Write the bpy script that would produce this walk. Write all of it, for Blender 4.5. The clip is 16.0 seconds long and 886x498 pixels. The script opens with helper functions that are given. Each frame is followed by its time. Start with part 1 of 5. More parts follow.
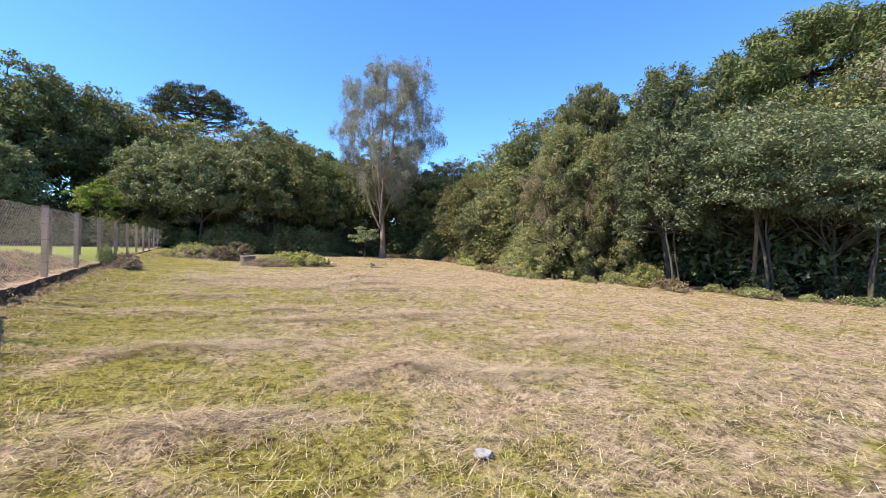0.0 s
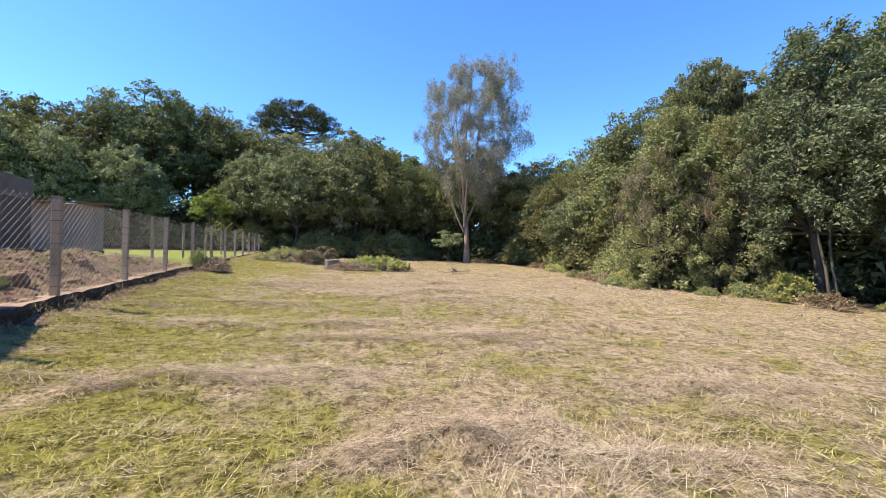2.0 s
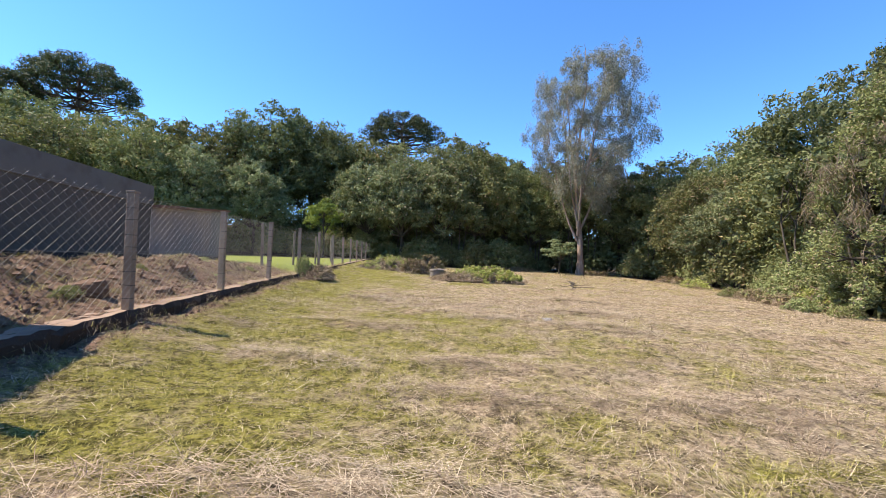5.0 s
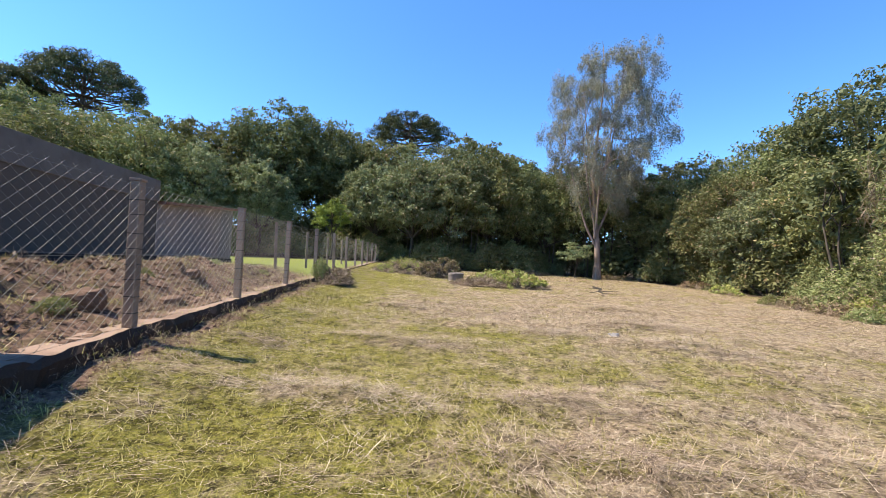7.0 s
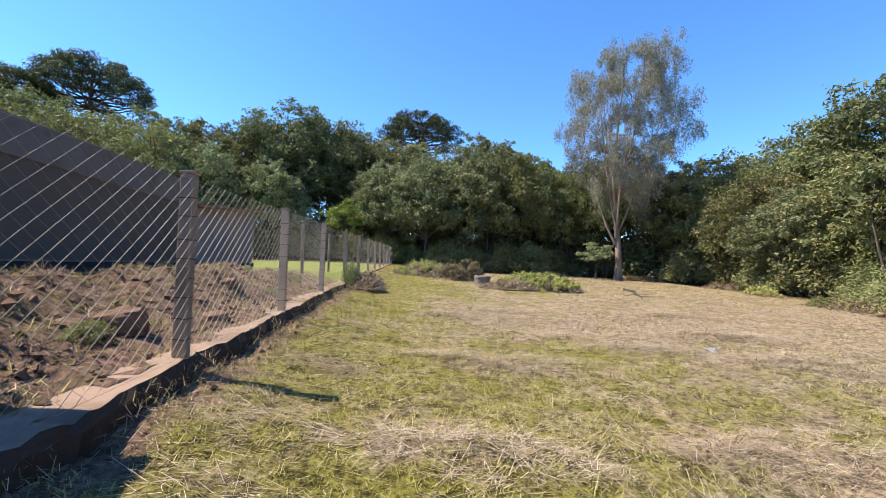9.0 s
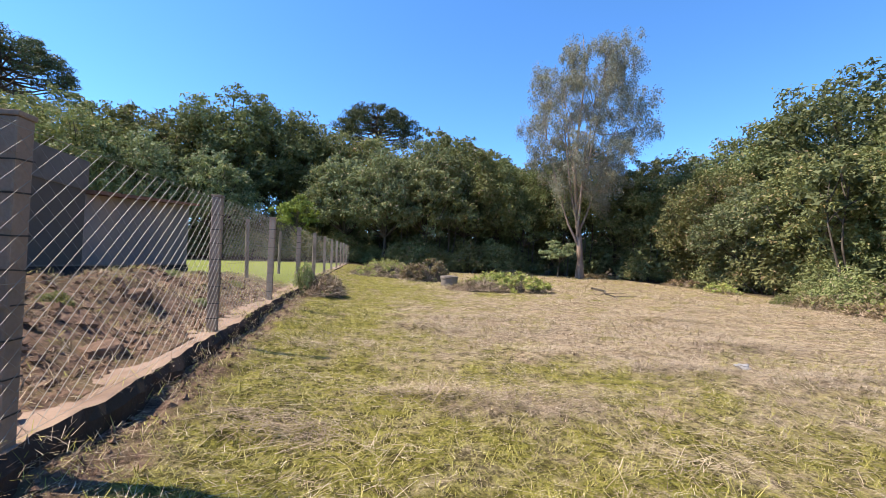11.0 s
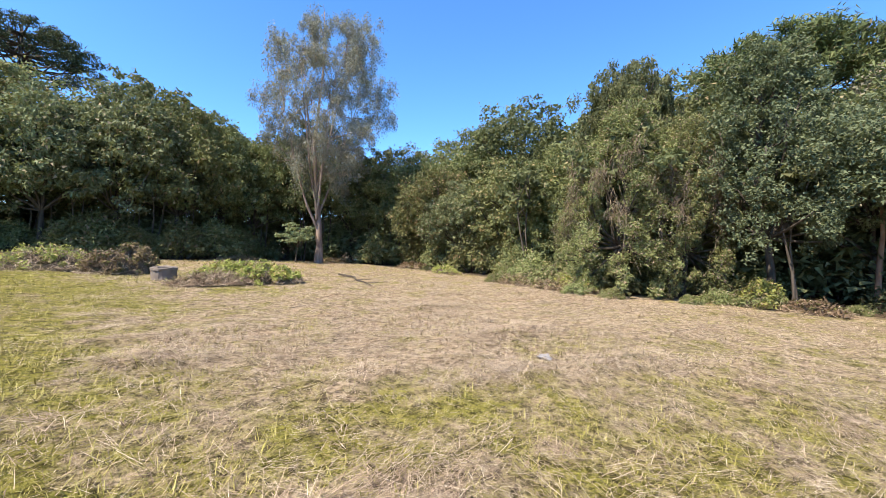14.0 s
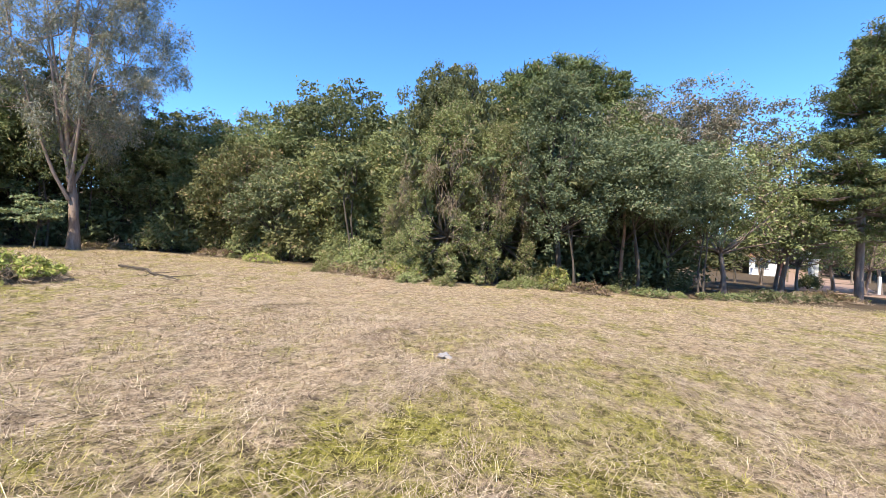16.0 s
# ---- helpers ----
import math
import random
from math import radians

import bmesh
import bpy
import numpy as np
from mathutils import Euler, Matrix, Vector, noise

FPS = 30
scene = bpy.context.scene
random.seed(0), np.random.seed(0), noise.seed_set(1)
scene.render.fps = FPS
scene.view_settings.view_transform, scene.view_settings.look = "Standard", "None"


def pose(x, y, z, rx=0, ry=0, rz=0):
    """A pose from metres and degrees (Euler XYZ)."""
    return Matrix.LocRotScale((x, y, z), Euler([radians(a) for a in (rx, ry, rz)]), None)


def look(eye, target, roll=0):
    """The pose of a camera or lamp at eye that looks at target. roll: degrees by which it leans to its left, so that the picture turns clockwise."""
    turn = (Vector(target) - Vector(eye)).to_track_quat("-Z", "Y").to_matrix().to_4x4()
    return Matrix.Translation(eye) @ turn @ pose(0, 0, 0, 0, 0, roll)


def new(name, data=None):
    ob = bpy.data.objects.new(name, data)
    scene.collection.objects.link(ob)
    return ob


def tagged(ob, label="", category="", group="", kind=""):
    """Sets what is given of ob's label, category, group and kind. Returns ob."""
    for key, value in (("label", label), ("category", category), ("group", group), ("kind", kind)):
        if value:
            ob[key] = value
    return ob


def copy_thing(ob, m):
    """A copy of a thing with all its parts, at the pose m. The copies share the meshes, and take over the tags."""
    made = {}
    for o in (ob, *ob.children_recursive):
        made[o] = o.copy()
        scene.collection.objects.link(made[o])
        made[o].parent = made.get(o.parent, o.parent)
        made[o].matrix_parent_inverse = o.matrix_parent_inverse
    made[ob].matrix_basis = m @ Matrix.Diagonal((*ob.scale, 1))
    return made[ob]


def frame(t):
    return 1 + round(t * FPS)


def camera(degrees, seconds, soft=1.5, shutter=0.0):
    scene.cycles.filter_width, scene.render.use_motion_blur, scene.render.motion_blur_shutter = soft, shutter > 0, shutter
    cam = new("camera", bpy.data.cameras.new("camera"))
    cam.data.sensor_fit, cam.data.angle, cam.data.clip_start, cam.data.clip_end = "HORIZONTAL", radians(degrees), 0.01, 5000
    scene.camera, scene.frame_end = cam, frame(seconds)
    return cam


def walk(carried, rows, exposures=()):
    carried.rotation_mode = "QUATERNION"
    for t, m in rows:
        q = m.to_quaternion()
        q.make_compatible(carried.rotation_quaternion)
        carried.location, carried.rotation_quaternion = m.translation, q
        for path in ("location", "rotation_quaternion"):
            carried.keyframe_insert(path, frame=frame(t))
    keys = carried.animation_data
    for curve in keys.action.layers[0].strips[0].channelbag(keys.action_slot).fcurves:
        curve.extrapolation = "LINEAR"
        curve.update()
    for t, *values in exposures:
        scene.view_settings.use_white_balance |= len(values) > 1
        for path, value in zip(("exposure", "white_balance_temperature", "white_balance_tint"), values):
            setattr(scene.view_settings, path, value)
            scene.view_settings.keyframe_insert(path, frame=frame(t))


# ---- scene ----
cam = camera(93.0, 16.0, soft=0.5)
PATH = [
    (0, (-0.049, -0.243, 1.042), (1.002, 1.458, 1.059), 0.7),
    (0.5, (0.2, 0.014, 1.033), (1.258, 1.711, 1.052), 0.7),
    (1, (0.518, 0.363, 1.012), (1.472, 2.12, 1.032), 0.7),
    (1.5, (0.756, 0.809, 1.045), (1.567, 2.637, 1.069), 0.8),
    (2, (0.918, 1.164, 1.063), (1.599, 3.044, 1.096), 1.0),
    (2.5, (1.076, 1.602, 1.049), (1.567, 3.541, 1.094), 1.2),
    (3, (1.079, 2.087, 1.032), (1.428, 4.056, 1.086), 1.5),
    (3.5, (1.074, 2.477, 1.071), (1.354, 4.456, 1.135), 1.6),
    (4, (1.083, 2.97, 1.067), (1.318, 4.955, 1.137), 1.8),
    (4.2, (1.055, 3.131, 1.067), (1.286, 5.117, 1.136), 1.9),
    (6.3, (0.524, 4.62, 1.124), (0.733, 6.608, 1.189), 1.9),
    (6.5, (0.413, 4.733, 1.121), (0.623, 6.72, 1.2), 2.2),
    (7, (0.123, 5.105, 1.12), (0.335, 7.093, 1.196), 2.3),
    (7.5, (-0.155, 5.419, 1.154), (0.054, 7.406, 1.234), 2.4),
    (8, (-0.482, 5.676, 1.189), (-0.285, 7.665, 1.267), 2.4),
    (8.2, (-0.593, 5.77, 1.179), (-0.405, 7.759, 1.26), 2.0),
    (10.3, (-1.123, 7.206, 1.191), (-0.916, 9.193, 1.265), 1.9),
    (10.5, (-1.112, 7.388, 1.211), (-0.871, 9.372, 1.287), 1.8),
    (11, (-1.162, 7.782, 1.249), (-0.761, 9.74, 1.325), 1.5),
    (11.5, (-1.206, 8.167, 1.273), (-0.645, 10.085, 1.348), 1.4),
    (12, (-1.2, 8.589, 1.247), (-0.472, 10.45, 1.315), 1.3),
    (12.5, (-1.226, 8.956, 1.259), (-0.31, 10.733, 1.318), 1.3),
    (13, (-1.25, 9.302, 1.316), (-0.166, 10.982, 1.362), 1.2),
    (13.5, (-1.322, 9.565, 1.368), (-0.015, 11.079, 1.395), 1.1),
    (14, (-1.289, 9.869, 1.403), (0.192, 11.212, 1.423), 1.0),
    (14.5, (-1.38, 10.182, 1.447), (0.301, 11.266, 1.453), 1.2),
    (15, (-1.456, 10.548, 1.476), (0.353, 11.402, 1.468), 1.4),
    (15.5, (-1.513, 10.912, 1.539), (0.365, 11.601, 1.516), 1.6),
    (16, (-1.647, 11.306, 1.577), (0.278, 11.847, 1.546), 1.8),
]
walk(cam, [(t, look(eye, target, roll)) for t, eye, target, roll in PATH], [(0, 1.27, 6800, 10), (4, 1.22, 6750, 10), (8, 1.2, 6700, 10), (11, 1.19, 6700, 10), (13, 1.28, 6700, 10), (16, 1.32, 6500, 10)])

# ---- world and sun ----
SUN_EL, SUN_AZ = 55.0, -85.0  # degrees; azimuth clockwise from +y
world = bpy.data.worlds.new("sky")
scene.world = world
world.use_nodes = True
wn = world.node_tree.nodes
sky = wn.new("ShaderNodeTexSky")
sky.sky_type = "NISHITA"
sky.sun_disc = False
sky.sun_elevation, sky.sun_rotation = radians(SUN_EL), radians(SUN_AZ)
sky.altitude, sky.air_density, sky.dust_density, sky.ozone_density = 2000, 1.0, 0.0, 7.0
deep = wn.new("ShaderNodeHueSaturation")
deep.inputs["Saturation"].default_value = 1.13
world.node_tree.links.new(sky.outputs[0], deep.inputs["Color"])
world.node_tree.links.new(deep.outputs[0], wn["Background"].inputs[0])
wn["Background"].inputs[1].default_value = 0.16
sun = new("sun", bpy.data.lights.new("sun", "SUN"))
sun.data.energy, sun.data.angle, sun.data.color = 4.6, radians(0.5), (1.0, 0.89, 0.73)
sun.matrix_world = look((-40, 5, 60), (-40 + 1.52, 5 - 0.14, 60 - 2.2))


# ---- materials ----
class Nodes:
    """A small helper to write node trees."""

    def __init__(self, name):
        self.mat = bpy.data.materials.new(name)
        self.mat.use_nodes = True
        self.tree = self.mat.node_tree
        self.bsdf = self.tree.nodes["Principled BSDF"]
        self.out = self.tree.nodes["Material Output"]

    def add(self, kind, **values):
        node = self.tree.nodes.new(kind)
        for key, value in values.items():
            if key in ("operation", "blend_type", "data_type", "noise_dimensions", "feature", "wave_type", "bands_direction"):
                if key == "operation":
                    node.operation = value
                elif key == "blend_type":
                    node.blend_type = value
                elif key == "data_type":
                    node.data_type = value
                elif key == "feature":
                    node.feature = value
                elif key == "wave_type":
                    node.wave_type = value
                elif key == "bands_direction":
                    node.bands_direction = value
            else:
                node.inputs[key.replace("_", " ")].default_value = value
        return node

    def link(self, a, b):
        self.tree.links.new(a, b)

    def coords(self, kind="Object"):
        return self.tree.nodes.new("ShaderNodeTexCoord").outputs[kind]

    def place(self):
        return self.tree.nodes.new("ShaderNodeNewGeometry").outputs["Position"]

    def noise(self, vec, scale, detail=4.0, rough=0.55, stretch=None):
        if stretch:
            m = self.tree.nodes.new("ShaderNodeMapping")
            m.inputs["Scale"].default_value = stretch
            self.link(vec, m.inputs["Vector"])
            vec = m.outputs[0]
        n = self.add("ShaderNodeTexNoise", Scale=scale, Detail=detail, Roughness=rough)
        self.link(vec, n.inputs["Vector"])
        return n.outputs[0]

    def ramp(self, fac, stops):
        r = self.tree.nodes.new("ShaderNodeValToRGB")
        els = r.color_ramp.elements
        while len(els) < len(stops):
            els.new(0.5)
        for e, (p, c) in zip(els, stops):
            e.position, e.color = p, (*c, 1) if len(c) == 3 else c
        self.link(fac, r.inputs[0])
        return r.outputs[0]

    def mix(self, fac, a, b, how="MIX"):
        m = self.tree.nodes.new("ShaderNodeMix")
        m.data_type, m.blend_type = "RGBA", how
        for sock, v in ((m.inputs[0], fac), (m.inputs[6], a), (m.inputs[7], b)):
            if isinstance(v, (int, float)):
                sock.default_value = v
            elif isinstance(v, tuple):
                sock.default_value = (*v, 1)
            else:
                self.link(v, sock)
        return m.outputs[2]

    def math(self, op, a, b=0.0):
        m = self.tree.nodes.new("ShaderNodeMath")
        m.operation = op
        for sock, v in ((m.inputs[0], a), (m.inputs[1], b)):
            if isinstance(v, (int, float)):
                sock.default_value = v
            else:
                self.link(v, sock)
        return m.outputs[0]

    def bump(self, height, strength, distance=0.02):
        b = self.tree.nodes.new("ShaderNodeBump")
        b.inputs["Strength"].default_value, b.inputs["Distance"].default_value = strength, distance
        self.link(height, b.inputs["Height"])
        self.link(b.outputs[0], self.bsdf.inputs["Normal"])

    def finish(self, colour, rough=0.8, spec=0.3, metal=0.0):
        if isinstance(colour, tuple):
            self.bsdf.inputs["Base Color"].default_value = (*colour, 1)
        else:
            self.link(colour, self.bsdf.inputs["Base Color"])
        self.bsdf.inputs["Roughness"].default_value = rough
        self.bsdf.inputs["Specular IOR Level"].default_value = spec
        self.bsdf.inputs["Metallic"].default_value = metal
        return self.mat


def leaf_material(name, dark, light, accent=None, share=0.06, gloss=0.62, passes=0.24):
    """Leaves: a colour for each leaf, a shift for each plant, and light that passes through."""
    n = Nodes(name)
    geo = n.tree.nodes.new("ShaderNodeNewGeometry")
    info = n.tree.nodes.new("ShaderNodeObjectInfo")
    base = n.mix(n.math("ADD", 0.14, n.math("MULTIPLY", geo.outputs["Random Per Island"], 0.72)), dark, light)
    if accent:
        pick = n.math("GREATER_THAN", n.math("FRACT", n.math("MULTIPLY", geo.outputs["Random Per Island"], 37.3)), 1 - share)
        base = n.mix(pick, base, accent)
    patch = n.noise(n.place(), 0.35, 2.0)
    hue = n.tree.nodes.new("ShaderNodeHueSaturation")
    n.link(base, hue.inputs["Color"])
    n.link(n.math("ADD", 0.475, n.math("MULTIPLY", info.outputs["Random"], 0.04)), hue.inputs["Hue"])
    n.link(n.math("ADD", n.math("MULTIPLY", patch, 0.8), n.math("ADD", 0.38, n.math("MULTIPLY", info.outputs["Random"], 0.45))), hue.inputs["Value"])
    hue.inputs["Saturation"].default_value = 0.95
    n.finish(hue.outputs[0], gloss, 0.13)
    t = n.tree.nodes.new("ShaderNodeBsdfTranslucent")
    n.link(n.mix(0.3, hue.outputs[0], (0.25, 0.3, 0.06), "MIX"), t.inputs["Color"])
    m = n.tree.nodes.new("ShaderNodeMixShader")
    m.inputs[0].default_value = passes
    n.link(n.bsdf.outputs[0], m.inputs[1])
    n.link(t.outputs[0], m.inputs[2])
    n.link(m.outputs[0], n.out.inputs["Surface"])
    return n.mat


def bark_material(name, dark, light, scale=6.0):
    n = Nodes(name)
    v = n.coords()
    f = n.noise(v, scale, 6.0, 0.65, (1, 1, 0.22))
    n.bump(f, 0.7, 0.03)
    return n.finish(n.ramp(f, [(0.3, dark), (0.7, light)]), 0.9, 0.2)


M = {}
M["leaf_mid"] = leaf_material("leaf_mid", (0.075, 0.092, 0.035), (0.2, 0.22, 0.09), (0.3, 0.24, 0.12), 0.07)
M["leaf_dark"] = leaf_material("leaf_dark", (0.055, 0.072, 0.032), (0.165, 0.18, 0.08), (0.22, 0.2, 0.1), 0.05)
M["leaf_olive"] = leaf_material("leaf_olive", (0.105, 0.118, 0.046), (0.225, 0.235, 0.094), (0.32, 0.24, 0.12), 0.1)
M["leaf_grey"] = leaf_material("leaf_grey", (0.104, 0.137, 0.0671), (0.25, 0.293, 0.144), (0.366, 0.317, 0.183), 0.08)
M["leaf_vine"] = leaf_material("leaf_vine", (0.11, 0.135, 0.048), (0.28, 0.31, 0.12), (0.36, 0.28, 0.18), 0.12)
M["leaf_ivy"] = leaf_material("leaf_ivy", (0.055, 0.08, 0.042), (0.18, 0.22, 0.115), (0.24, 0.24, 0.13), 0.06, 0.6)
M["leaf_tier"] = leaf_material("leaf_tier", (0.065, 0.088, 0.048), (0.175, 0.205, 0.108), (0.24, 0.22, 0.13), 0.06)
M["leaf_pale"] = leaf_material("leaf_pale", (0.105, 0.102, 0.07), (0.25, 0.23, 0.16), (0.28, 0.21, 0.15), 0.2)
M["vine_dry"] = leaf_material("vine_dry", (0.13, 0.095, 0.066), (0.33, 0.26, 0.18), (0.2, 0.22, 0.09), 0.15)
M["leaf_bright"] = leaf_material("leaf_bright", (0.14, 0.22, 0.03), (0.24, 0.34, 0.07), None)
M["leaf_creeper"] = leaf_material("leaf_creeper", (0.17, 0.2, 0.035), (0.37, 0.38, 0.1), (0.4, 0.3, 0.14), 0.14)
M["leaf_dry"] = leaf_material("leaf_dry", (0.09, 0.06, 0.035), (0.26, 0.19, 0.11), (0.16, 0.18, 0.05), 0.15)
M["leaf_euca"] = leaf_material("leaf_euca", (0.07, 0.072, 0.054), (0.31, 0.305, 0.245), (0.31, 0.235, 0.15), 0.14, 0.5, 0.25)
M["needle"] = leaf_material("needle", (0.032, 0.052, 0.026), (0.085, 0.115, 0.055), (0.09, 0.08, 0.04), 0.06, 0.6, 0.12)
# lighter copy of needle, with the sunlight on it put into the colour
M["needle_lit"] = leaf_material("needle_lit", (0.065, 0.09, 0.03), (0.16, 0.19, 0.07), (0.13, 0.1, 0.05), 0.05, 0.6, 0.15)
M["bark"] = bark_material("bark", (0.03, 0.024, 0.019), (0.12, 0.1, 0.08))
M["bark_pale"] = bark_material("bark_pale", (0.11, 0.076, 0.06), (0.34, 0.26, 0.215), 3.0)
M["bark_red"] = bark_material("bark_red", (0.16, 0.08, 0.05), (0.36, 0.24, 0.16), 4.0)


def concrete(name, dark, light, scale=3.0, stain=(0.1, 0.075, 0.055)):
    n = Nodes(name)
    v = n.place()
    big = n.noise(v, scale * 0.35, 4.0)
    fine = n.noise(v, scale * 14, 5.0, 0.7)
    col = n.mix(n.math("MULTIPLY", fine, 0.6), dark, light)
    col = n.mix(n.ramp(big, [(0.5, (0, 0, 0)), (0.72, (0.75, 0.75, 0.75))]), col, stain)
    n.bump(fine, 0.5, 0.01)
    return n.finish(col, 0.9, 0.2)


M["post"] = concrete("post", (0.21, 0.145, 0.108), (0.44, 0.325, 0.25))
# soil-dark field side of the low wall, its shade put into the colour
M["wall_shade_side"] = concrete("wall_shade_side", (0.028, 0.019, 0.014), (0.1, 0.062, 0.045), 3.0, (0.035, 0.03, 0.016))
M["low_wall"] = concrete("low_wall", (0.19, 0.13, 0.097), (0.48, 0.35, 0.275), 5.0, (0.13, 0.08, 0.057))
M["render"] = concrete("render", (0.12, 0.092, 0.073), (0.172, 0.136, 0.108), 1.2, (0.1, 0.083, 0.07))
M["white_render"] = concrete("white_render", (0.19, 0.162, 0.148), (0.28, 0.245, 0.225), 1.5, (0.42, 0.3, 0.22))
M["plinth"] = concrete("plinth", (0.03, 0.028, 0.03), (0.055, 0.055, 0.055), 1.5, (0.1, 0.08, 0.06))
M["block"] = concrete("block", (0.15, 0.125, 0.105), (0.25, 0.21, 0.18), 4.0)
M["roof"] = concrete("roof", (0.2, 0.09, 0.06), (0.34, 0.17, 0.11), 5.0)
M["wood"] = bark_material("wood", (0.12, 0.09, 0.06), (0.3, 0.24, 0.18), 9.0)
M["wire"] = Nodes("wire").finish((0.25, 0.235, 0.22), 0.6, 0.5, 0.35)
# darker copy of wire that tones down the far panels
M["wire_far"] = Nodes("wire_far").finish((0.17, 0.165, 0.16), 0.65, 0.4, 0.4)


def straw_material(name, a, b, c):
    n = Nodes(name)
    geo = n.tree.nodes.new("ShaderNodeNewGeometry")
    return n.finish(n.ramp(geo.outputs["Random Per Island"], [(0.0, a), (0.5, b), (1.0, c)]), 0.6, 0.3)


M["straw"] = straw_material("straw", (0.13, 0.09, 0.056), (0.42, 0.32, 0.205), (0.8, 0.69, 0.51))
M["grass"] = straw_material("grass", (0.12, 0.11, 0.02), (0.27, 0.245, 0.05), (0.42, 0.37, 0.13))
M["grey_straw"] = straw_material("grey_straw", (0.1, 0.075, 0.052), (0.36, 0.28, 0.195), (0.66, 0.545, 0.4))
M["hay"] = straw_material("hay", (0.075, 0.05, 0.034), (0.25, 0.177, 0.12), (0.57, 0.45, 0.31))


# ---- ground ----
def smooth(a, b, v):
    t = np.clip((v - a) / (b - a), 0, 1)
    return t * t * (3 - 2 * t)


def waves(x, y, seed, size):
    """Cheap smooth noise, about -1 to 1, from summed sines."""
    r = np.random.RandomState(seed)
    total = 0
    for k in range(6):
        a, f, p = r.uniform(0, 6.28), r.uniform(0.6, 1.9) / size, r.uniform(0, 6.28)
        total = total + np.sin((x * np.cos(a) + y * np.sin(a)) * 6.28 * f + p + 1.3 * np.sin((x * np.sin(a) - y * np.cos(a)) * 3.1 * f + p * 2))
    return total / 3.2


HAY = [  # raked heaps and ridges of hay: x, y, radius along x, radius along y, height
    (0.0, 3.5, 1.2, 0.4, 0.10), (2.1, 4.2, 1.0, 0.45, 0.18), (-0.4, 6.2, 1.6, 0.35, 0.08), (5.5, 4.7, 1.4, 0.45, 0.09), (6.8, 1.8, 1.8, 0.6, 0.1),
    (1.9, 8.1, 1.9, 0.35, 0.08), (0.6, 6.4, 1.5, 0.4, 0.09), (-0.4, 9.4, 1.3, 0.3, 0.1), (2.0, 9.3, 1.2, 0.35, 0.1), (4.3, 7.8, 1.4, 0.5, 0.09), (7.4, 8.4, 1.9, 0.5, 0.1),
    (0.0, 11.9, 1.3, 0.35, 0.1), (5.0, 12.2, 1.2, 0.45, 0.12), (2.9, 12.9, 1.0, 0.35, 0.08), (0.2, 16.0, 0.8, 0.45, 0.14), (3.7, 13.9, 1.4, 0.4, 0.08), (5.5, 14.4, 1.5, 0.5, 0.1),
    (7.3, 18.0, 1.0, 0.4, 0.16), (0.2, 17.6, 0.9, 0.4, 0.1), (9.5, 12.5, 2.4, 0.6, 0.1), (6.2, 21.5, 2.5, 0.6, 0.1), (12.6, 17.5, 2.2, 0.7, 0.12), (12.0, 8.0, 2.4, 0.7, 0.1), (1.4, 14.0, 1.2, 0.35, 0.08),
]
LUSH = [  # greener patches: x, y, radius
    (2.8, 11.2, 0.8), (2.0, 12.5, 0.7), (0.7, 8.0, 0.9), (4.9, 11.7, 0.6), (-0.6, 11.3, 0.9), (0.4, 13.9, 0.5), (-1.8, 15.3, 1.2), (-1.9, 13.0, 1.1), (4.6, 18.4, 1.0),
    (0.6, 9.8, 1.0), (-0.8, 5.2, 1.1), (5.8, 3.4, 0.9), (2.6, 13.3, 0.9), (9.4, 3.4, 1.2), (0.6, 2.9, 0.7), (0.2, 8.6, 0.9), (-2.0, 12.4, 1.0), (2.6, 8.7, 0.7), (-1.3, 17.5, 1.4), (0.0, 21.0, 1.8), (-0.5, 25.0, 1.8),
]


def hay(x, y):
    x, y = np.asarray(x, float), np.asarray(y, float)
    row = np.sin(6.283 * (y + 0.1 * x + 0.9 * waves(x, y, 61, 5.0)) / 2.7)
    total = 0.06 * np.clip(row - 0.25, 0, 1) ** 1.5 * np.clip(0.35 + 0.9 * waves(x, y, 63, 2.6), 0, 1) * smooth(-2.4, 0.5, x - 0.03 * y)
    for hx, hy, rx, ry, h in HAY:
        total = np.maximum(total, h * np.exp(-((x - hx) / rx) ** 2 - ((y - hy + 0.12 * (x - hx)) / ry) ** 2))
    return total * np.clip(0.75 + 0.6 * waves(x, y, 65, 0.8), 0.15, 1.5)


def fence_x(y):
    """The fence line's shift to the right, far off."""
    return 0.03 * np.clip(np.asarray(y, float) - 18, 0, 40)


def wall_z(y):
    return 0.25 + 0.0255 * (np.asarray(y, float) - 10.4)


def green(x, y):
    """How green the field is, 0 (hay) to 1 (grass)."""
    x, y = np.asarray(x, float), np.asarray(y, float)
    g = 0.4 + 0.22 * waves(x, y, 21, 3.2) + 0.24 * waves(x, y, 23, 0.9) + 0.4 * smooth(2.5, -1.5, x - 0.05 * y) - 0.22 * smooth(4, 10, x) - 0.34 * smooth(12.8, 14.2, y) * smooth(-1.2, 0.4, x) * smooth(24, 18, y) - 5.0 * hay(x, y)
    for px, py, pr in LUSH:
        g = g + 0.2 * np.exp(-((x - px) ** 2 + (1.5 * (y - py)) ** 2) / pr**2)
    return np.clip(g, 0, 1)


